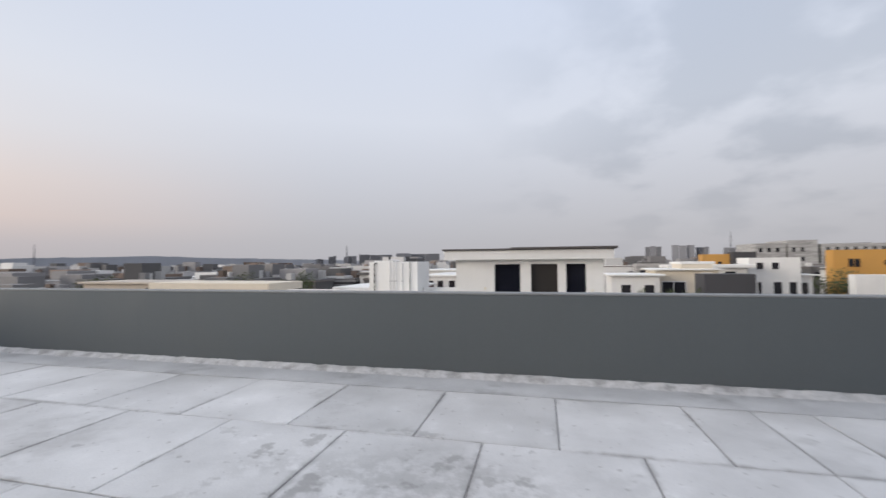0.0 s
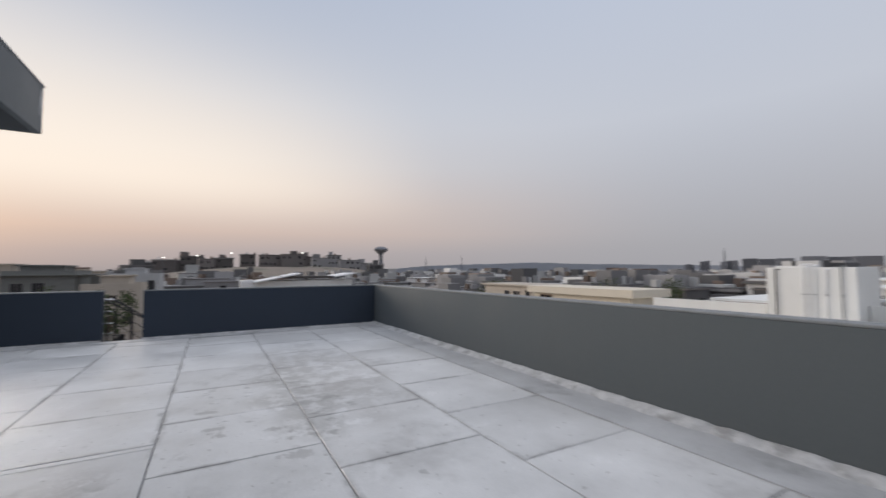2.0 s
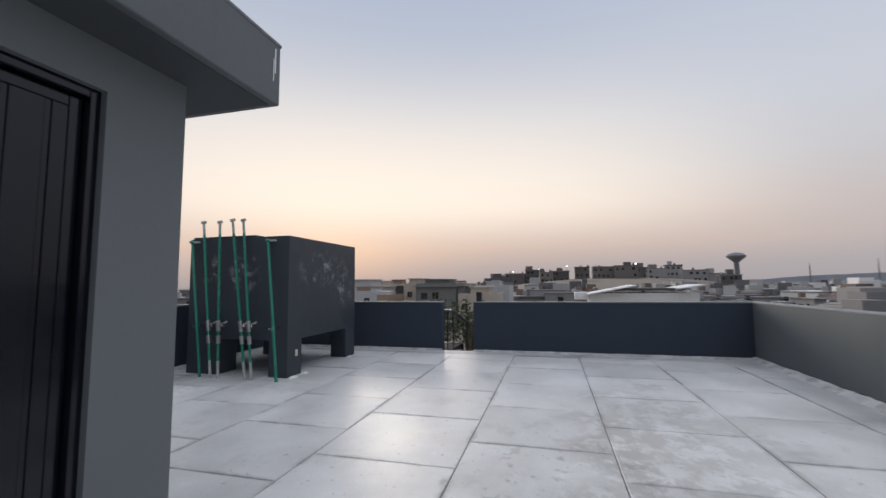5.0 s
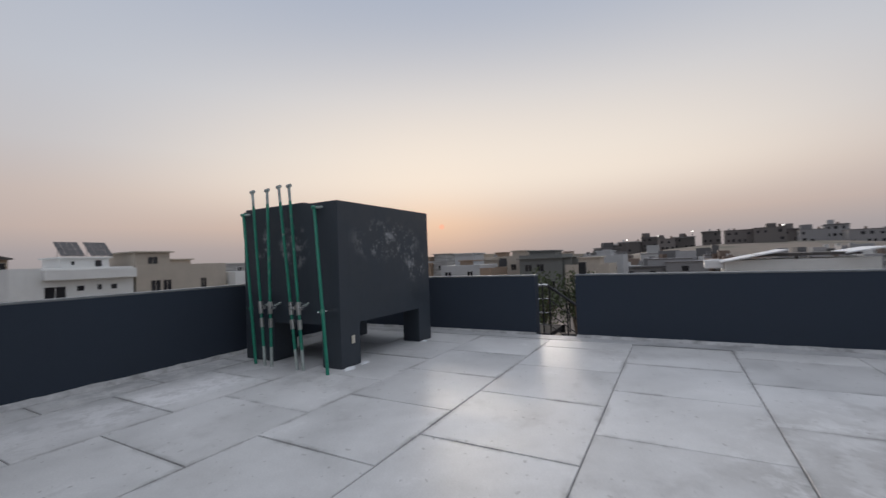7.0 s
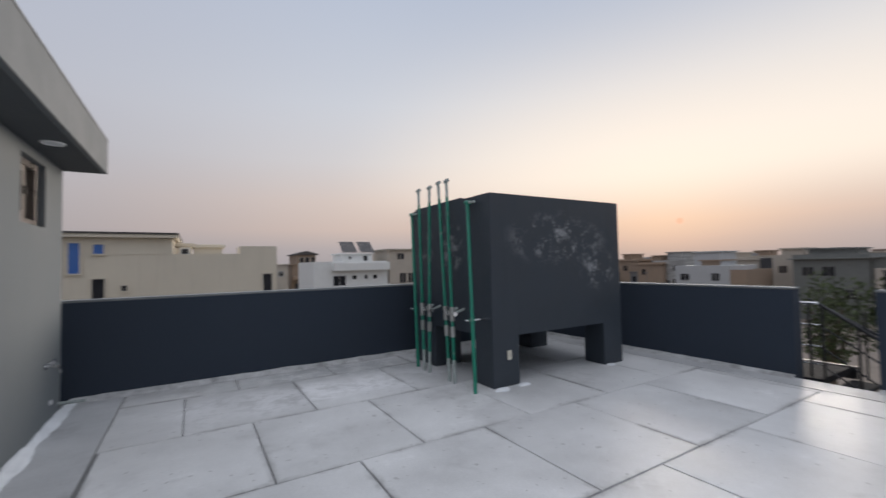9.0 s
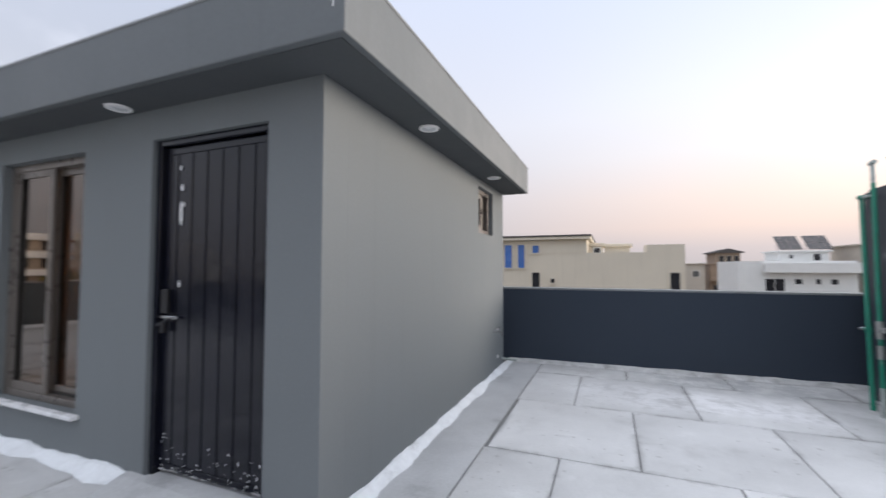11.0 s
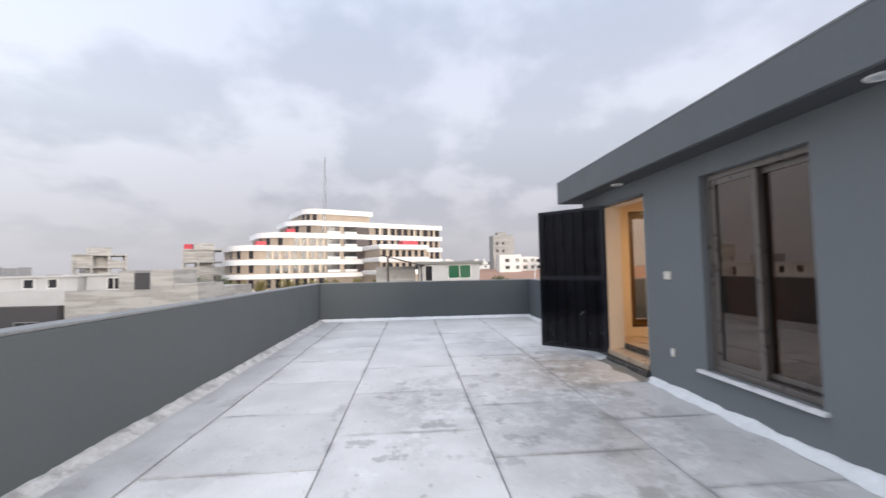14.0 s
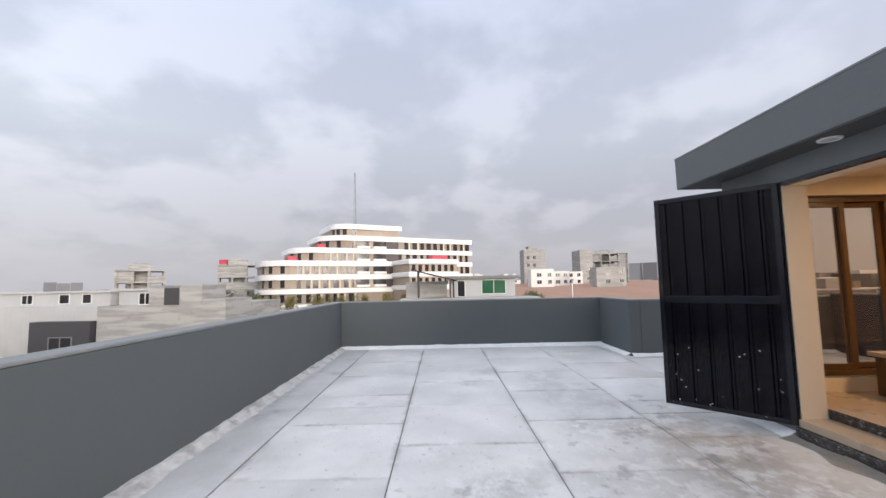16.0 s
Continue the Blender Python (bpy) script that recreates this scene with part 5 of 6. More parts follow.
def frame_block(name, label, cx, cy, w, d, floors, fh, z0, yaw, mat="grey_wall"):
    """An unfinished concrete frame: floor plates on columns, with some infill walls."""
    t = thing(name, label, "unfinished building", pose(cx, cy, z0, 0, 0, yaw), "unfinished buildings")
    r = random.Random(int(cx * 7 + cy))
    for i in range(floors + 1):
        part("floor_plate", box(-w / 2, w / 2, -d / 2, d / 2, i * fh, i * fh + 0.35), mat, t)
    n = max(3, int(w / 4))
    for i in range(floors):
        for j in range(n + 1):
            x = -w / 2 + 0.3 + (w - 0.6) * j / n
            for y in (-d / 2 + 0.3, d / 2 - 0.3):
                part("column", box(x - 0.25, x + 0.25, y - 0.25, y + 0.25, i * fh + 0.35, (i + 1) * fh), mat, t)
            if j < n and r.random() < 0.8:
                x1 = -w / 2 + 0.3 + (w - 0.6) * (j + 1) / n
                part("infill_wall", box(x + 0.25, x1 - 0.25, -d / 2 + 0.5, -d / 2 + 0.7, i * fh + 0.35, (i + 1) * fh - r.choice((0.0, 1.2))), mat, t)
    part("core", box(-w / 4, w / 5, -d / 6, d / 3, 0, floors * fh + 2.2), mat, t)
    return t


frame_block("concrete_frame", "unfinished grey concrete frame building, open floors", 105.5, 81, 10.5, 10, 4, 3.0, -6, -54.5)
frame_block("concrete_frame", "unfinished grey concrete frame building, open floors", 119.5, 62.2, 11, 12, 4, 3.4, -6, -64.4)
house("raw_tower", "tall raw cement block tower with small openings", 190, 200, -46.0, -36.0, 16.6, "grey_wall", face="w", windows=[(-38.6, -37.4, z, z + 1.5, None, "w") for z in (1.5, 5, 8.5, 12)] + [(-41.4, -40.2, z, z + 1.5, None, "w") for z in (5, 8.5, 12)], z0=-5, edge="grey_wall", blocks=[(192, 197, -43, -38.5, 18.0, "grey_wall", 0.2)])
frame_block("concrete_frame", "unfinished grey concrete frame building, open floors", 200, -78, 20, 14, 5, 3.6, -4, -111)
house("raw_tower", "raw cement end block of the unfinished frame", 191, 203, -68.5, -62.5, 16.0, "grey_wall", face="w", windows=[(-67, -65.4, z, z + 1.4, None, "w") for z in (2, 6, 10)], z0=-5, edge="grey_wall")
for x, y, w_ in ((160, -37, 9), (166, -46, 7), (178, -55, 8), (150, -60, 11), (190, -72, 10)):
    house("new_house", "new white and grey house by the bare plot", x, x + 6, y - w_ / 2, y + w_ / 2, 6.0 if w_ > 8 else 5.2, "white_wall" if w_ != 11 else "grey_wall", face="w", windows=[(y - w_ / 2 + 1, y - w_ / 2 + 2.4, 3.4, 4.8, None, "w"), (y + 0.4, y + 2.2, 3.4, 4.8, None, "w"), (y - w_ / 2 + 1, y - w_ / 2 + 2.4, 0.6, 2.0, None, "w"), (y + 0.4, y + 2.2, 0.6, 2.0, None, "w")], z0=-5, parapet_h=0.4)

# the banded white building -------------------------------------------------------------------
L, R = Vector((93.6, 44.1, 0)), Vector((121.7, -6.0, 0))
along = (R - L)
BW = along.length
turn = math.degrees(math.atan2(along.y, along.x))
big = thing("banded_building", "large white banded office building with rounded ends", "office building", pose(L.x, L.y, 0, 0, 0, turn))


def rounded_plan(s, e, d, r, steps=8, grow=0.0):
    """Plan from s to e along the front, d deep, with the first end rounded."""
    pts = []
    for i in range(steps + 1):
        a = math.pi / 2 * i / steps
        pts.append((s + r - r * math.cos(a) - grow * math.cos(a), r - r * math.sin(a) - grow * math.sin(a)))
    pts += [(e + grow, -grow), (e + grow, d)]
    pts.append((s - grow, d))
    return pts


def prism(pts, z0, z1):
    bm = bmesh.new()
    lo, hi = [bm.verts.new((*p, z0)) for p in pts], [bm.verts.new((*p, z1)) for p in pts]
    bm.faces.new(hi), bm.faces.new(lo[::-1])
    for i in range(len(pts)):
        j = (i + 1) % len(pts)
        bm.faces.new((lo[i], lo[j], hi[j], hi[i]))
    bmesh.ops.recalc_face_normals(bm, faces=bm.faces)
    return bm


def fr(px):
    """Share of the front, by eye, to metres."""
    return BW * px


levels = [(-3.3, 0.00, 1.0), (0.2, 0.00, 1.0), (3.6, 0.00, 1.0), (6.9, 0.115, 1.0), (10.2, 0.235, 1.0), (13.2, 0.29, 0.60)]
rb_ = random.Random(11)
strip_mesh = {}
for i, (z, s, e) in enumerate(levels):
    top = z + 3.3
    r = 7.0 if i < 5 else 4.0
    plan = rounded_plan(fr(s), fr(e), 16, r)
    part("storey", prism(rounded_plan(fr(s) + 0.3, fr(e) - 0.3, 15.7, r), z, top), "panel_tan", big, "tan recessed storey wall")
    part("band", prism(rounded_plan(fr(s), fr(e), 16, r, grow=0.45), top - 0.55 if i else top - 0.4, top + 0.75), "panel_white", big, "white rounded cladding band")
    if i == 0:
        part("band", prism(rounded_plan(fr(s), fr(e), 16, r, grow=0.45), z - 0.5, z + 0.35), "panel_white", big)
    u = fr(s) + r + 0.4
    while u < fr(e) - 1.2:
        w_ = rb_.choice((0.9, 1.15, 1.4))
        if not (0.375 < u / BW < 0.585):
            part("window", box(u, u + w_, -0.04, 0.32, z + 0.7, top - 0.56), "pane_dark", big)
            if rb_.random() < 0.6:
                part("pilaster", box(u + w_ + 0.15, u + w_ + 0.55, -0.06, 0.32, z + 0.7, top - 0.56), "cream_wall", big)
        u += w_ + rb_.choice((0.8, 1.05, 1.3))
    for a in range(1, 7):
        ang = math.pi / 2 * a / 7
        cx, cy = fr(s) + r + 0.3 - r * math.cos(ang), r - r * math.sin(ang)
        if a % 2:
            part("window", box(-0.5, 0.5, -0.06, 0.1, z + 0.9, top - 0.56), "pane_dark", big, m=pose(cx, cy, 0, 0, 0, math.degrees(ang) - 90))
    if 0 < i < 5:
        part("bay", box(fr(0.525), fr(0.59), -0.30, 0.3, z + 0.76, top - 0.56), "dark_bay", big, "dark brown glazed bay")
        part("loggia", box(fr(0.375), fr(0.524), -0.08, 0.3, z + 0.76, top - 0.56), "panel_tan", big, "shaded loggia wall")
        for j, u0 in enumerate((0.385, 0.465)):
            bal = part("balcony", box(fr(u0), fr(u0 + 0.06), -0.9, 0.2, z + 0.76, z + 1.35, bevel=0.05), "panel_white", big, "white little balcony")
            part("opening", box(fr(u0), fr(u0 + 0.06), -0.12, 0.3, z + 1.37, top - 0.57), "pane_dark", bal)
part("wing", box(fr(0.56), fr(0.80), -11, 1.0, -7, 6.6), "panel_tan", big, "tan front wing")
for z in (-0.1, 3.2, 6.4):
    part("band", box(fr(0.56) - 0.4, fr(0.80) + 0.4, -11.4, 0.8, z, z + 1.3, bevel=0.3), "panel_white", big)
for j in range(7):
    for z in (1.3, 4.6):
        u = fr(0.57) + j * 1.85
        part("window", box(u, u + 1.0, -11.05, -10.9, z, z + 1.7), "pane_dark", big)
part("base", prism(rounded_plan(fr(0.0) + 3, fr(1.0), 15, 5), GROUND, -3.3), "panel_tan", big)
for j in range(9):
    u = 2 + j * 4.2
    part("pillar", box(u, u + 0.8, -0.3, 0.5, GROUND, -3.3), "panel_white", big)
for x, y, z, w_ in ((fr(0.70), -8, 7.75, 4.8), (fr(0.10), 3.0, 7.65, 2.6), (fr(0.225), 3.0, 10.95, 2.6)):
    part("awning", box(x, x + w_, y, y + 2.5, z, z + 1.2, bevel=0.2), "red", big, "red canvas roof awning")
mast = thing("antenna_mast", "thin steel lattice mast on the banded building", "antenna", pose(*(L + along * 0.425 + Vector((7, 4, 17.2)))))
for x, y in ((-0.3, -0.3), (0.3, -0.3), (0.0, 0.35)):
    part("leg", rod((x, y, -0.1), (x * 0.3, y * 0.3, 16), 0.06, sides=6), "coping", mast)
for i in range(8):
    z = i * 1.9
    part("brace", rod((-0.3 * (1 - z / 22), -0.3 * (1 - z / 22), z), (0.3 * (1 - z / 22), -0.3 * (1 - z / 22), z + 1.9), 0.05, sides=5), "coping", mast)
red = thing("red_roof_sign", "red illuminated sign block on the unfinished building", "sign", pose(117.7, 66.0, 8.0))
part("box", box(-0.5, 0.5, -1.1, 1.1, -0.1, 1.6, bevel=0.1), "red", red)

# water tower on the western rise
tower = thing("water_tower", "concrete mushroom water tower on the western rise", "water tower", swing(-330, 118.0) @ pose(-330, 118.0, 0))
bm = rod((0, 0, -8), (0, 0, 15), 2.0, sides=20, r2=1.5)
part("shaft", bm, "far_slabs", tower)
bm = bmesh.new()
prof = [(2.0, 14.5), (4.5, 16.2), (7.6, 18.2), (7.9, 19.2), (5.5, 20.6), (3.0, 21.2), (0.01, 21.4)]
rings = [[bm.verts.new((r * 0.74 * math.cos(a * math.tau / 24), r * 0.74 * math.sin(a * math.tau / 24), z)) for a in range(24)] for r, z in prof]
for r0, r1 in zip(rings, rings[1:]):
    for i in range(24):
        bm.faces.new((r0[i], r0[(i + 1) % 24], r1[(i + 1) % 24], r1[i]))
part("bowl", bm, "far_slabs", tower)
for x, y, h in ((-209, 384, 27), (-560, 330, 33), (-520, 250, 28), (216, 620, 46)):
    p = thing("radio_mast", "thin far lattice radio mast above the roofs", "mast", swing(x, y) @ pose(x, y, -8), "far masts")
    part("pole", rod((0, 0, 0), (0, 0, h), 1.1, sides=6, r2=0.25), "far_slabs", p)
    for j in range(3):
        part("cross_arm", rod((-1.6, 0, h * (0.6 + 0.12 * j)), (1.6, 0, h * (0.6 + 0.12 * j)), 0.2, sides=5), "far_slabs", p)

# ground, rise and hills ----------------------------------------------------------------------


def land(x, y):
    d = math.hypot(x, y)
    az = math.degrees(math.atan2(-x, y))
    z = GROUND
    hill = max(0.0, 1 - ((az - 82) / 20) ** 2) * max(0.0, 1 - ((d - 265) / 130) ** 2)
    z += 12.5 * hill ** 0.7
    z -= 5.0 * min(1.0, max(0.0, (d - 120) / 400)) * (1 if 15 < az < 72 or 97 < az < 150 else 0.35)
    return z + 0.4 * noise.noise(Vector((x * 0.02, y * 0.02, 0))) * min(1, d / 100)


bm = bmesh.new()
radii = [0.0, 12, 25, 45, 70, 100, 130, 160, 190, 220, 250, 280, 310, 350, 400, 500, 650, 850, 1100, 1300, 1500, 1700, 1950, 2200, 2600, 3200, 4500]
rings = []
for r in radii:
    rings.append([bm.verts.new((r * math.cos(i * math.tau / 120), r * math.sin(i * math.tau / 120), land(r * math.cos(i * math.tau / 120), r * math.sin(i * math.tau / 120)))) for i in range(120)] if r else [bm.verts.new((0, 0, GROUND))])
for a, b in zip(rings, rings[1:]):
    for i in range(120):
        j = (i + 1) % 120
        bm.faces.new((a[0], b[i], b[j]) if len(a) == 1 else (a[i], b[i], b[j], a[j]))
ground = structure("ground", bm, "earth", "dry earth and streets reaching to the far hills", "ground")
bm = bmesh.new()
for i in range(140):
    a0, a1 = math.radians(8 + i * 0.7), math.radians(8 + (i + 1) * 0.7)
    q = []
    for a in (a0, a1):
        deg = math.degrees(a)
        el = 0.08 + 0.82 * math.exp(-((deg - 49) / 11) ** 2) + 0.35 * math.exp(-((deg - 62) / 6) ** 2) + 0.4 * math.exp(-((deg - 33) / 8) ** 2) + 0.14 * noise.noise(Vector((deg * 0.16, 1.7, 0))) + 0.05 * noise.noise(Vector((deg * 0.9, 0, 0)))
        h = 1.4 + 1500 * math.tan(radians(el)) + 4
        q.append(((-1500 * math.sin(a), 1500 * math.cos(a), -30), (-1500 * math.sin(a), 1500 * math.cos(a), h - 4), (-1800 * math.sin(a), 1800 * math.cos(a), h - 14)))
    v = [[bm.verts.new(c) for c in col] for col in q]
    for j in range(2):
        bm.faces.new((v[0][j], v[1][j], v[1][j + 1], v[0][j + 1]))
bmesh.ops.remove_doubles(bm, verts=bm.verts, dist=0.01)
# no haze in the air here; the backdrop's colour carries it
structure("backdrop", bm, "hill", "low hills on the horizon, blue-grey haze put into their colour", "hills")
street = structure("road", box(-26, -20, -60, 60, GROUND - 0.5, GROUND + 0.06), "tarmac", "grey tarmac street west of the house", "road")
structure("road_verge", box(-34, -26.05, -60, 60, GROUND - 0.5, GROUND + 0.1), "earth", "dry verge and garden strip along the street", "verge")
bm = bmesh.new()
ring = [(72, -40, -5.2), (72, -10, -5.2), (185, -16, 0.4), (260, -120, 1.6), (150, -120, -0.5)]
bm.faces.new([bm.verts.new(q) for q in ring])
bmesh.ops.solidify(bm, geom=bm.faces[:], thickness=0.5)
structure("plot", bm, "soil", "bare reddish building plot beyond the houses", "plot")
structure("road_east", box(62, 66, -40, 60, GROUND - 0.5, GROUND + 0.3), "tarmac", "tarmac road in front of the banded building", "road")
structure("wall_garden", box(70, 70.3, -6, 60, GROUND, -2.6), "cream_wall", "long cream garden wall before the banded building", "garden wall")

# town of small houses ------------------------------------------------------------------------
r = random.Random(21)
bm_city, bm_pane = bmesh.new(), bmesh.new()
bm_white, bm_brown, bm_shade = bmesh.new(), bmesh.new(), bmesh.new()


def small_house(x, y, z, w, d, h, yaw, whites=0.22, body=None):
    m = pose(x, y, z, 0, 0, yaw)
    pick = r.random()
    body = body or (bm_white if pick < whites else (bm_brown if pick > 0.9 else bm_city))

    def put(b, *a):
        block(b, m, *a)

    put(body, -w / 2, w / 2, -d / 2, d / 2, -4, h)
    if r.random() < 0.75:
        a = r.uniform(-w / 2, 0)
        put(body, a, a + w * r.uniform(0.25, 0.45), -d / 4, d / 4, h - 0.1, h + r.uniform(1.2, 2.6))
    if math.hypot(x, y) < 380:
        for _ in range(r.randint(1, 3)):
            a, c = r.uniform(-w / 2, w / 2 - 1), r.uniform(-d / 2, d / 2 - 1)
            put(r.choice((bm_white, bm_brown, bm_city)), a, a + r.uniform(0.7, 1.1), c, c + 0.9, h - 0.05, h + r.uniform(0.8, 1.3))
        # dark strip that stands for the shadow line under the eaves
        put(bm_shade, -w / 2 - 0.15, w / 2 + 0.15, -d / 2 - 0.15, d / 2 + 0.15, h - 0.32, h - 0.12)
    if r.random() < 0.6:
        put(bm_city, -w / 2 - 0.4, w / 2 + 0.4, -d / 2 - 0.4, d / 2 + 0.4, h - 0.5, h - 0.2)
    if math.hypot(x, y) < 420:
        for side in (-1, 1):
            for zz in (h - 2.4, h - 5.6):
                u = -w / 2 + 0.8
                while u < w / 2 - 1.4:
                    if r.random() < 0.7:
                        put(bm_pane, u, u + r.uniform(0.8, 1.5), side * d / 2 - 0.04, side * d / 2 + 0.04, zz, zz + r.uniform(0.9, 1.4))
                    u += r.uniform(1.8, 3.2)
            if r.random() < 0.7:
                put(bm_pane, side * w / 2 - 0.04, side * w / 2 + 0.04, -1, 0.4, h - 2.3, h - 1.1)


for _ in range(5200):
    az = r.uniform(-180, 180)
    d = 62 * math.exp(r.uniform(0, 2.7))
    if -125 < az < -40 and d < 230:
        continue
    if (az > 140 or az < -160) and d < 130:
        continue
    if -40 <= az < 62 and d < (110 if az < 10 else 70):
        continue
    if 60 < az < 140 and d < 112:
        continue
    x, y = -d * math.sin(radians(az)), d * math.cos(radians(az))
    lift = min(1.0, (d - 60) / 300)
    el_cap = 1.0 if not 74 < az < 97 else 3.0
    h = r.uniform(5.0, 8.6)
    z = land(x, y)
    cap = 1.4 + d * math.tan(radians(r.uniform(-2.0, -0.3) if 22 < az < 73 else (r.uniform(-1.2, 0.6) if 73 < az < 150 else (r.uniform(0.2, 1.3) if -125 < az < -40 else 0.25))))
    if cap - z < 3.5:
        continue
    if not (74 < az < 97 and 170 < d < 330):
        h = min(h, cap - z - (1.8 if d < 300 else 0.6))
    if -20 < math.degrees(math.atan2(x + 23, y)) and -36 < x < -19 and abs(y) < 62:
        continue
    west = 60 < az < 150
    small_house(x, y, z, r.uniform(5, 8.5) if west else r.uniform(6, 12), r.uniform(6, 10), h, r.choice((0, 90, 0, 90, r.uniform(0, 90))), 0.06 if west else 0.22)
for _ in range(2100):
    az, d = r.uniform(14, 75), 120 * math.exp(r.uniform(0, 1.75))
    x, y = -d * math.sin(radians(az)), d * math.cos(radians(az))
    z = land(x, y)
    h = 1.4 + d * math.tan(radians(r.uniform(-1.9, -0.25))) - z - 1.0
    if 2.5 < h < 13:
        small_house(x, y, z, r.uniform(4.5, 9), r.uniform(5, 9), h, r.choice((0, 90, 20, 70)), 0.34)
# most of these get the dark colour that stands for backlight
for az in (94.3, 92, 90.3, 88.5, 85.8, 83, 80.6, 78.8, 77.2, 75.4, 73.4, 71.7, 69.9):      # the houses on the rise
    d = r.uniform(235, 275)
    x, y = -d * math.sin(radians(az)), d * math.cos(radians(az))
    small_house(x, y, land(x, y), r.uniform(7, 13), 9, r.uniform(5.2, 8.5) if az > 74 else 5, r.choice((80, 88, 95)), 0.0, bm_shade if az > 78 else None)
for _ in range(75):      # the pale row beyond the banded building
    az, d = r.uniform(-102, -92.5), r.uniform(300, 460)
    x, y = -d * math.sin(radians(az)), d * math.cos(radians(az))
    z = land(x, y)
    small_house(x, y, z, r.uniform(5, 9), r.uniform(5, 9), max(4, 1.4 + d * math.tan(radians(r.uniform(0.35, 1.15))) - z - 1.5), r.choice((0, 90, 15)), 0.7)
tagged(part("far_town_white", bm_white, "town_white"), "pale rendered flat-roofed houses of the far town", "far houses", kind="stuff")
tagged(part("far_town_shaded", bm_shade, "shaded_far_house"), "western rise houses and eave strips, shade in their colour", "far houses", kind="stuff")
tagged(part("far_town_brown", bm_brown, "town_brown"), "brown flat-roofed houses of the far town", "far houses", kind="stuff")
tagged(part("far_town", bm_city, "city"), "dense grey and white flat-roofed houses of the far town", "far houses", kind="stuff")
tagged(part("far_town_windows", bm_pane, "pane_dark"), "dark windows of the far town houses", "far windows", kind="stuff")
bm = bmesh.new()
for az0, az1, d, el in ((16, 22, 420, 1.25), (22.5, 27, 430, 1.15), (27.3, 29, 440, 0.9), (30.0, 31, 450, 0.95), (31.6, 32.6, 450, 0.6), (-10.5, -12.3, 520, 1.7), (-13.4, -15.8, 500, 1.75), (-15.9, -17.2, 505, 1.5), (-18.6, -20.3, 520, 1.4), (-21, -22.6, 540, 1.3), (-27, -30.5, 480, 1.6), (-33, -38, 480, 1.4), (-46, -49, 620, 0.9), (-52.5, -53.5, 640, 0.7), (-112.5, -117.5, 430, 2.2)):
    n = 3
    for i in range(n):
        aa = radians(az0 + (az1 - az0) * (i + 0.5) / n - (2.0 if az0 > -40 else 0.0))
        w_ = abs(radians(az1 - az0)) * d / n * 0.96
        m = pose(-d * math.sin(aa), d * math.cos(aa), 0, 0, 0, math.degrees(aa))
        top = 1.4 + d * math.tan(radians(el)) - r.uniform(0, 1.2)
        block(bm, m, -w_ / 2, w_ / 2, r.uniform(-12, -4), 7, -14, top)
tagged(part("far_blocks", bm, "far_slabs"), "hazy grey apartment towers on the skyline", "far buildings", kind="stuff")

for az, d, el in ((94.6, 255, 1.55), (91.2, 262, 1.85), (87.6, 250, 2.2), (79.4, 262, 2.3), (46.5, 320, -0.6), (28.6, 300, -0.5)):
    x, y = -d * math.sin(radians(az)), d * math.cos(radians(az))
    top = 1.4 + d * math.tan(radians(el))
    fl = thing("floodlight", "small lit white floodlight on a thin pole", "street lamp", pose(x, y, land(x, y)), "far lit lamps")
    part("pole", rod((0, 0, -0.5), (0, 0, top - land(x, y)), 0.10, sides=6), "far_slabs", fl)
    part("lens", box(-0.35, 0.35, -0.35, 0.35, top - land(x, y), top - land(x, y) + 0.45, bevel=0.1), "lamp_glow", fl, "lit white lens")

# specific western houses nearer by
house("dark_gable_house", "dark grey plain gable of a neighbour house", -96, -90, -33.5, -29.5, 1.2, "dark_wall", face="e", windows=[])
rw = random.Random(8)
KINDS = [("pale_grey_wall", "pale grey"), ("beige_wall", "beige"), ("grey_wall", "raw grey cement"), ("roof_grey", "dark grey"), ("brown_wall", "brown"), ("beige_wall", "sand coloured")]
for i in range(34):
    az, d = 97.0 + i * 0.86 + rw.uniform(-0.3, 0.3), rw.uniform(78, 150)
    x, y = -d * math.sin(radians(az)), d * math.cos(radians(az))
    top = 1.35 + d * math.tan(radians(rw.uniform(-2.0, -0.1)))
    w_, deep = rw.uniform(6.0, 9.5), rw.uniform(7, 10)
    mat, word = rw.choice(KINDS)
    y0, y1 = y - w_ / 2, y + w_ / 2
    wins = []
    for z in (top - 2.3, top - 5.4):
        u = y0 + rw.uniform(0.5, 1.2)
        while u < y1 - 1.6:
            if rw.random() < 0.75:
                wins.append((u, u + rw.uniform(0.8, 1.5), z, z + rw.uniform(0.9, 1.3), None, "e"))
            u += rw.uniform(1.9, 2.8)
    a = rw.uniform(y0, y0 + w_ * 0.5)
    house("town_house", word + " flat-roofed town house with dark windows and stair block", x - deep, x, y0, y1, top, mat, face="e", windows=wins, eave=rw.choice((0.0, 0.35, 0.5)), edge=mat,
          parapet_h=rw.choice((0.0, 0.5, 0.7)), blocks=[(x - deep * 0.8, x - deep * 0.25, a, a + w_ * rw.uniform(0.3, 0.5), top + rw.uniform(1.2, 2.2), mat, 0.3)], group="western town houses")
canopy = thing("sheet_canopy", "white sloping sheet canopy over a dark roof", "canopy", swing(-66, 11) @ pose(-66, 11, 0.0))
bm = box(-3.5, 4, -3.1, 3.1, -0.07, 0.07)
bmesh.ops.rotate(bm, verts=bm.verts, cent=(0, 0, 0), matrix=Matrix.Rotation(radians(11), 3, "X"))
bmesh.ops.translate(bm, verts=bm.verts, vec=(0, -2.7, 0.42))
part("sheet", bm, "tin", canopy, "white corrugated sheet")
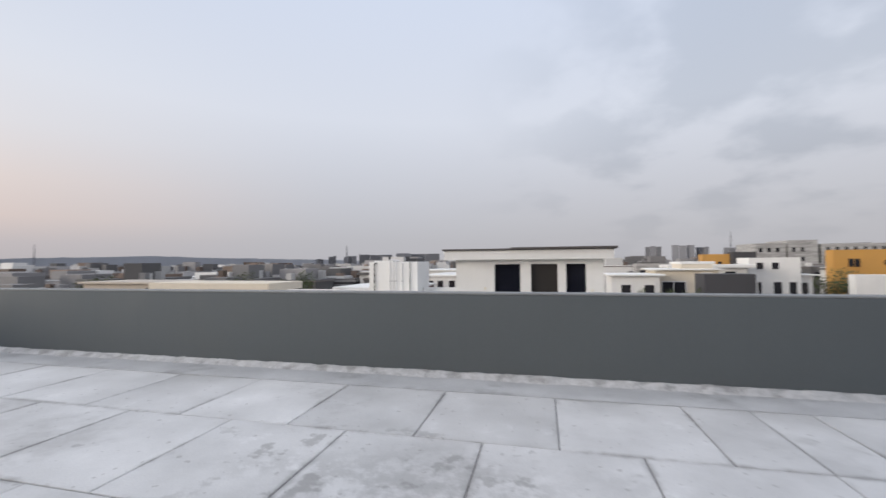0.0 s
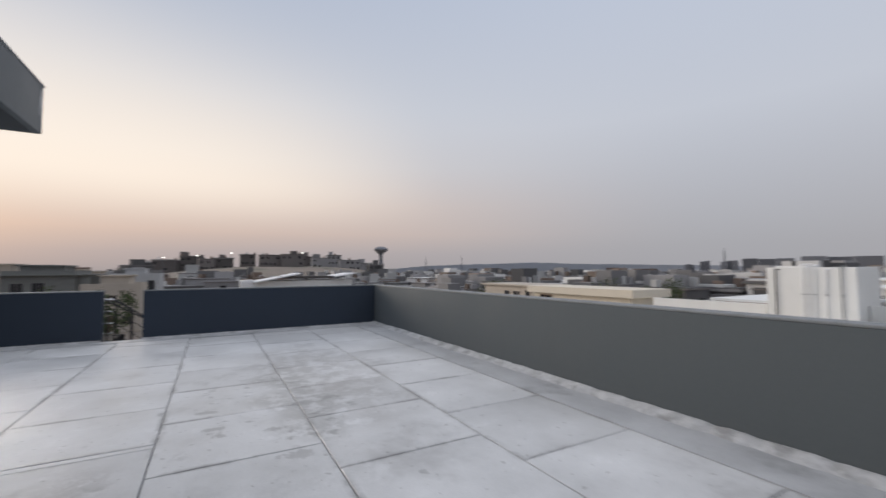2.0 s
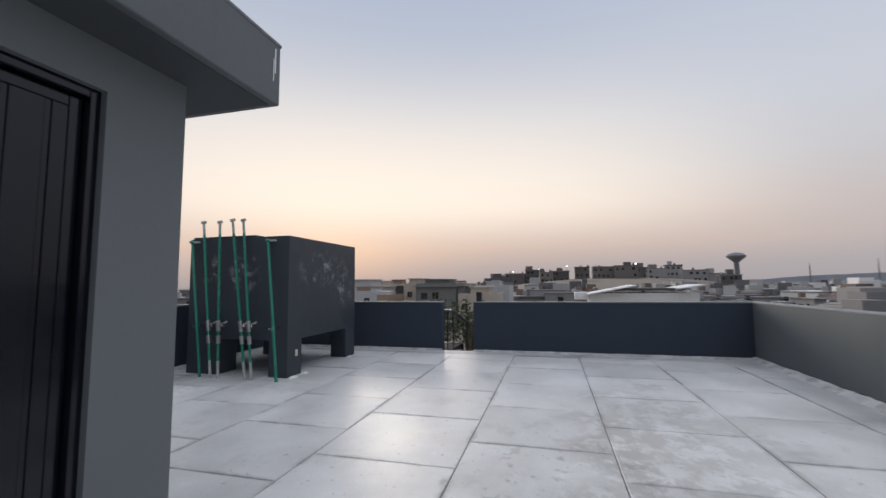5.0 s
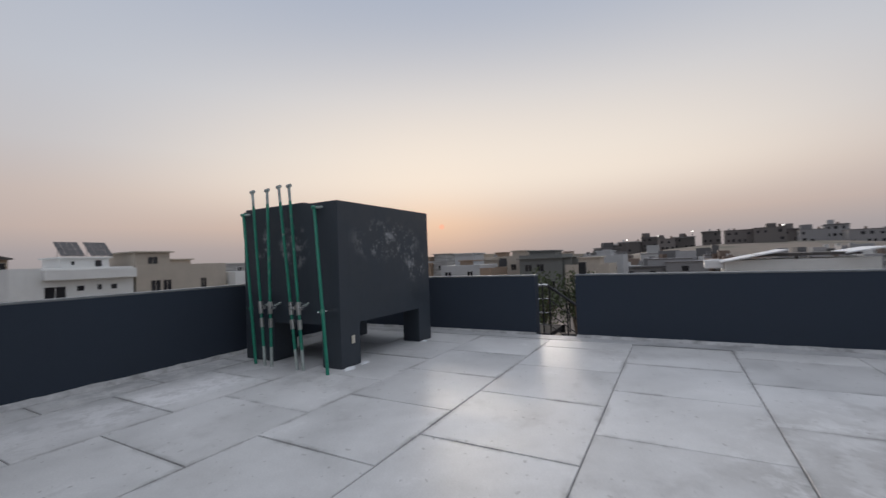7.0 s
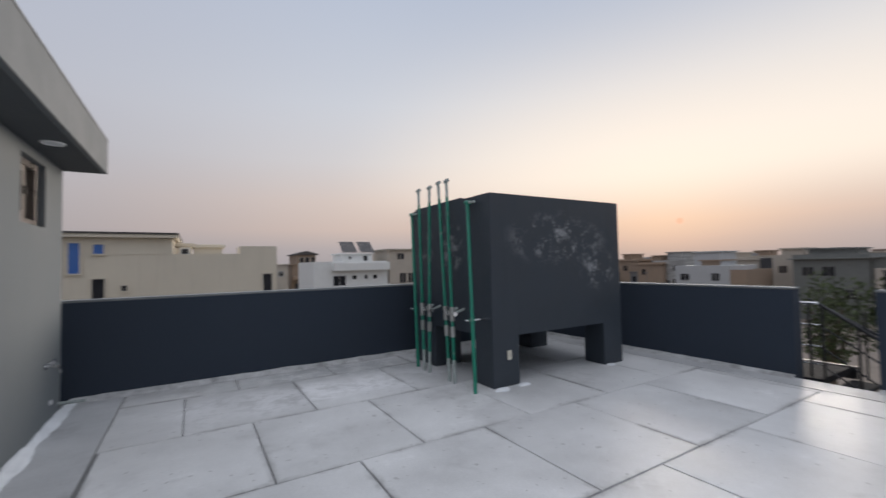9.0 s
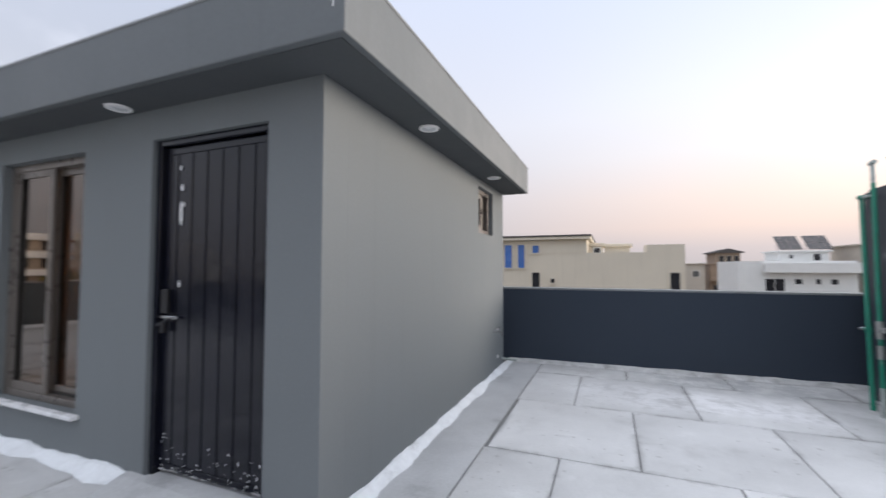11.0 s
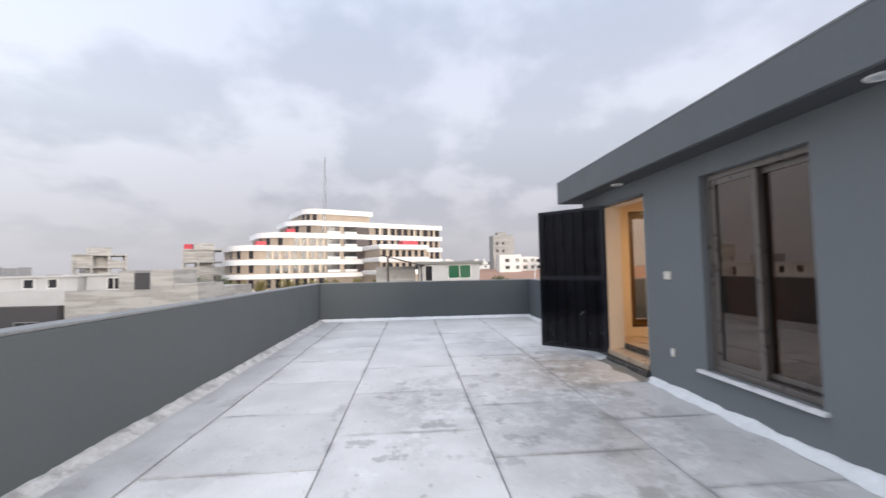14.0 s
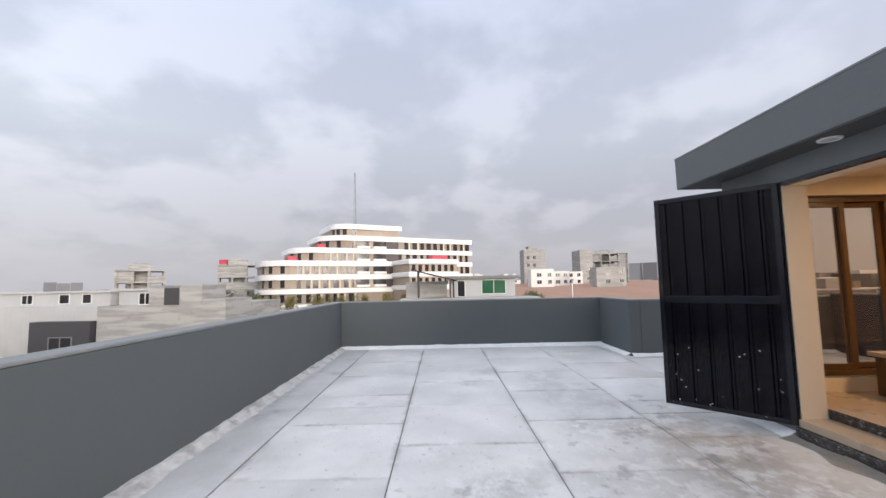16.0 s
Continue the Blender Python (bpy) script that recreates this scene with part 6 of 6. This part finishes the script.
bm = box(-3.5, 4, -1.6, 1.6, -0.07, 0.07)
bmesh.ops.rotate(bm, verts=bm.verts, cent=(0, 0, 0), matrix=Matrix.Rotation(radians(9), 3, "X"))
bmesh.ops.translate(bm, verts=bm.verts, vec=(0, 6.6, 0.75))
part("sheet", bm, "tin", canopy, "white corrugated sheet")
part("roof_slab", box(-3.4, 3.4, -2.2, 6.2, 0.32, 0.62), "roof_dark", canopy)
part("house_wall", box(-3.2, 3.2, -5.4, 7.8, GROUND, 0.0), "white_wall", canopy)
part("post", box(3.0, 3.3, 1.0, 1.3, 0.0, 0.32), "roof_dark", canopy)
wt = thing("roof_water_box", "white boxy water tank on a low roof", "water tank", pose(-66.0, 6.0, -0.95))
part("body", box(-1.2, 1.2, -1.1, 1.1, 0, 1.0, bevel=0.05), "white", wt)
part("lid", box(-0.5, 0.5, -0.5, 0.5, 1.001, 1.08, bevel=0.03), "white", wt)

# trees ---------------------------------------------------------------------------------------


def tree(name, label, x, y, z, h, spread, seed, leaf="leaf"):
    t = thing(name, label, "tree", pose(x, y, z), "street trees")
    r = random.Random(seed)
    bm = rod((0, 0, -0.2), (0, 0, h * 0.45), h * 0.035, sides=8, r2=h * 0.02)
    for _ in range(6):
        a = r.uniform(0, math.tau)
        rod((0, 0, h * r.uniform(0.28, 0.45)), (math.cos(a) * spread * 0.6, math.sin(a) * spread * 0.6, h * r.uniform(0.55, 0.85)), h * 0.014, bm, 6, h * 0.005)
    part("trunk", bm, "bark", t)
    bm = bmesh.new()
    lumps = [(Vector((r.gauss(0, 0.42), r.gauss(0, 0.42), r.uniform(-0.5, 0.55))), r.uniform(0.32, 0.55)) for _ in range(11)]
    for _ in range(1900):
        c, rad = r.choice(lumps)
        v = Vector((r.gauss(0, 1), r.gauss(0, 1), r.gauss(0, 1))).normalized() * rad * r.uniform(0.55, 1.08)
        p = c + v
        p = Vector((p.x * spread, p.y * spread, h * 0.66 + p.z * h * 0.34))
        s = r.uniform(0.03, 0.065) * h * 0.5
        q = Euler((r.uniform(0, 6.3), r.uniform(0, 6.3), r.uniform(0, 6.3))).to_matrix()
        vs = [bm.verts.new(p + q @ Vector(o) * s) for o in ((-0.5, 0, 0), (0, -0.35, 0.05), (0.6, 0, 0), (0, 0.35, 0.05))]
        bm.faces.new(vs)
    part("crown", bm, leaf, t)
    return t


tree("street_tree", "dark green rounded street tree below the roof", -33.75, -6.8, GROUND, 8.0, 1.5, 1)
tree("street_tree", "dark green rounded street tree below the roof", -34.3, -4.5, GROUND, 8.1, 1.2, 2)
tree("garden_shrub", "yellow-green shrub near the stair foot", -17.5, 0.9, GROUND, 3.6, 1.5, 3, "leaf_yellow")
tree("garden_shrub", "dark shrub near the stair foot", -18.5, -1.4, GROUND, 3.8, 1.6, 4)
proto = tree("young_tree", "young yellowing tree before the banded building", 73, 34.5, GROUND, 8.0, 1.5, 5, "leaf_yellow")
for x, y, s in ((74.5, 31, 1), (76, 26.5, 0.9), (77, 22.5, 1.05), (78, 18, 1.0), (79, 13.5, 1.1), (80, 9.5, 1.1), (82, 5, 1.1)):
    copy_thing(proto, pose(x, y, GROUND, 0, 0, x * 40))
proto_bush = tree("garden_shrub", "dark green clipped shrub beside the peach villa", 10.2, 30.6, -3.6, 3.4, 0.95, 9)
dark = tree("garden_tree", "dark green tree behind the garden wall", 74, 38, GROUND, 8.6, 2.8, 6)
for x, y in ((75, 42), (76, 46), (72, 49), (78, 50), (84, 47), (80, 54), (92, 58), (88, 62), (60, 34), (56, 36), (61, 40)):
    copy_thing(dark, pose(x, y, GROUND - (0 if x > 70 else 1.2), 0, 0, y * 33))
for x, y in ((50, -9.6), (54, -10.2), (58, -10.9), (62, -11.6), (66, -12.4), (70, -13.2), (75, -14.2), (80, -15.3), (86, -16.5), (93, -18), (101, -19.6), (110, -21.5), (120, -23.5)):
    copy_thing(dark, pose(x, y, -8.9 - (x - 50) * 0.004, 0, 0, y * 51))
for x, y in ((25, 62), (29, 66), (33, 57), (-33, 52), (-38, 47), (-44, 33), (26, 56), (28, 58)):
    copy_thing(dark, pose(x, y, GROUND - 0.4, 0, 0, y * 51))
for x, y in ((8.7, 29.3), (7.3, 29.8)):
    copy_thing(proto_bush, pose(x, y, -3.6, 0, 0, y * 51))

lp = thing("street_lamp", "slim white street lamp post beside the hedge", "street lamp", pose(56, -15.6, GROUND))
part("pole", rod((0, 0, -0.1), (0, 0, 9.0), 0.10, sides=10, r2=0.07), "white", lp)
part("arm", rod((0, 0, 8.9), (-1.2, 0.4, 9.2), 0.05, sides=8), "white", lp)
part("head", box(-1.7, -1.1, 0.3, 0.55, 9.12, 9.24, bevel=0.03), "coping", lp)

# slabs of the terrace floor ------------------------------------------------------------------
# each row: its two long joints, one cross joint, the pitch to the west, and to the east
ROWS = [(3.36, 4.52, 0.26, 1.125, 1.12), (2.17, 3.36, -0.31, 1.113, 1.12), (1.0, 2.17, 0.265, 1.10, 1.11), (-0.18, 1.0, -0.24, 1.115, 1.10),
        (-1.335, -0.18, 0.03, 1.07, 1.12), (-2.54, -1.335, -0.58, 1.055, 1.12), (-3.70, -2.54, 0.05, 1.075, 1.12), (-4.8, -3.70, -0.5, 1.07, 1.12)]
GAP = 0.005
rs = random.Random(5)


def slab_piece(x0, x1, y0, y1):
    bm = bmesh.new()
    c = 0.004
    x0, x1, y0, y1 = x0 + GAP, x1 - GAP, y0 + GAP, y1 - GAP
    lift = rs.uniform(-0.0015, 0.0015)
    tilt = [lift + rs.uniform(-0.0008, 0.0008) for _ in range(4)]
    a = [(x0, y0), (x1, y0), (x1, y1), (x0, y1)]
    b = [(x0 + c, y0 + c), (x1 - c, y0 + c), (x1 - c, y1 - c), (x0 + c, y1 - c)]
    lo = [bm.verts.new((*p, -0.02)) for p in a]
    md = [bm.verts.new((*p, -c + t)) for p, t in zip(a, tilt)]
    hi = [bm.verts.new((*p, t)) for p, t in zip(b, tilt)]
    bm.faces.new(hi)
    for i in range(4):
        j = (i + 1) % 4
        bm.faces.new((lo[i], lo[j], md[j], md[i]))
        bm.faces.new((md[i], md[j], hi[j], hi[i]))
    return part("slab", bm, "slab", floor)


def joints(start, west, east):
    """Cross joints of one row, from west to east."""
    xs = [start - west * n for n in range(1, 12)][::-1] + [start + east * n for n in range(7)]
    return [x + rs.uniform(-0.008, 0.008) for x in xs]


for y0, y1, start, west, east in ROWS:
    row = joints(start, west, east)
    if y1 > 4.5:
        row = [x for x in row if x < 1.5] + [1.94, 2.42, 3.5, 4.6, 5.7, 6.8]
    for x0, x1 in zip(row, row[1:]):
        x0, x1 = max(x0, XW + 0.34), min(x1, XE - 0.02)
        if x1 - x0 < 0.06:
            continue
        if y1 <= BY + 1.0 and y0 < BY:
            for a, b in ((XW, -4.775), (BX1 + 0.01, XE)):
                lo, hi = max(x0, a), min(x1, b)
                if hi - lo > 0.06:
                    slab_piece(lo, hi, max(y0, -4.85), y1)
            if y1 > BY:
                lo, hi = max(x0, -4.775), min(x1, BX1 + 0.01)
                if hi - lo > 0.06:
                    slab_piece(lo, hi, BY + 0.01, y1)
        else:
            slab_piece(x0, x1, y0, y1)
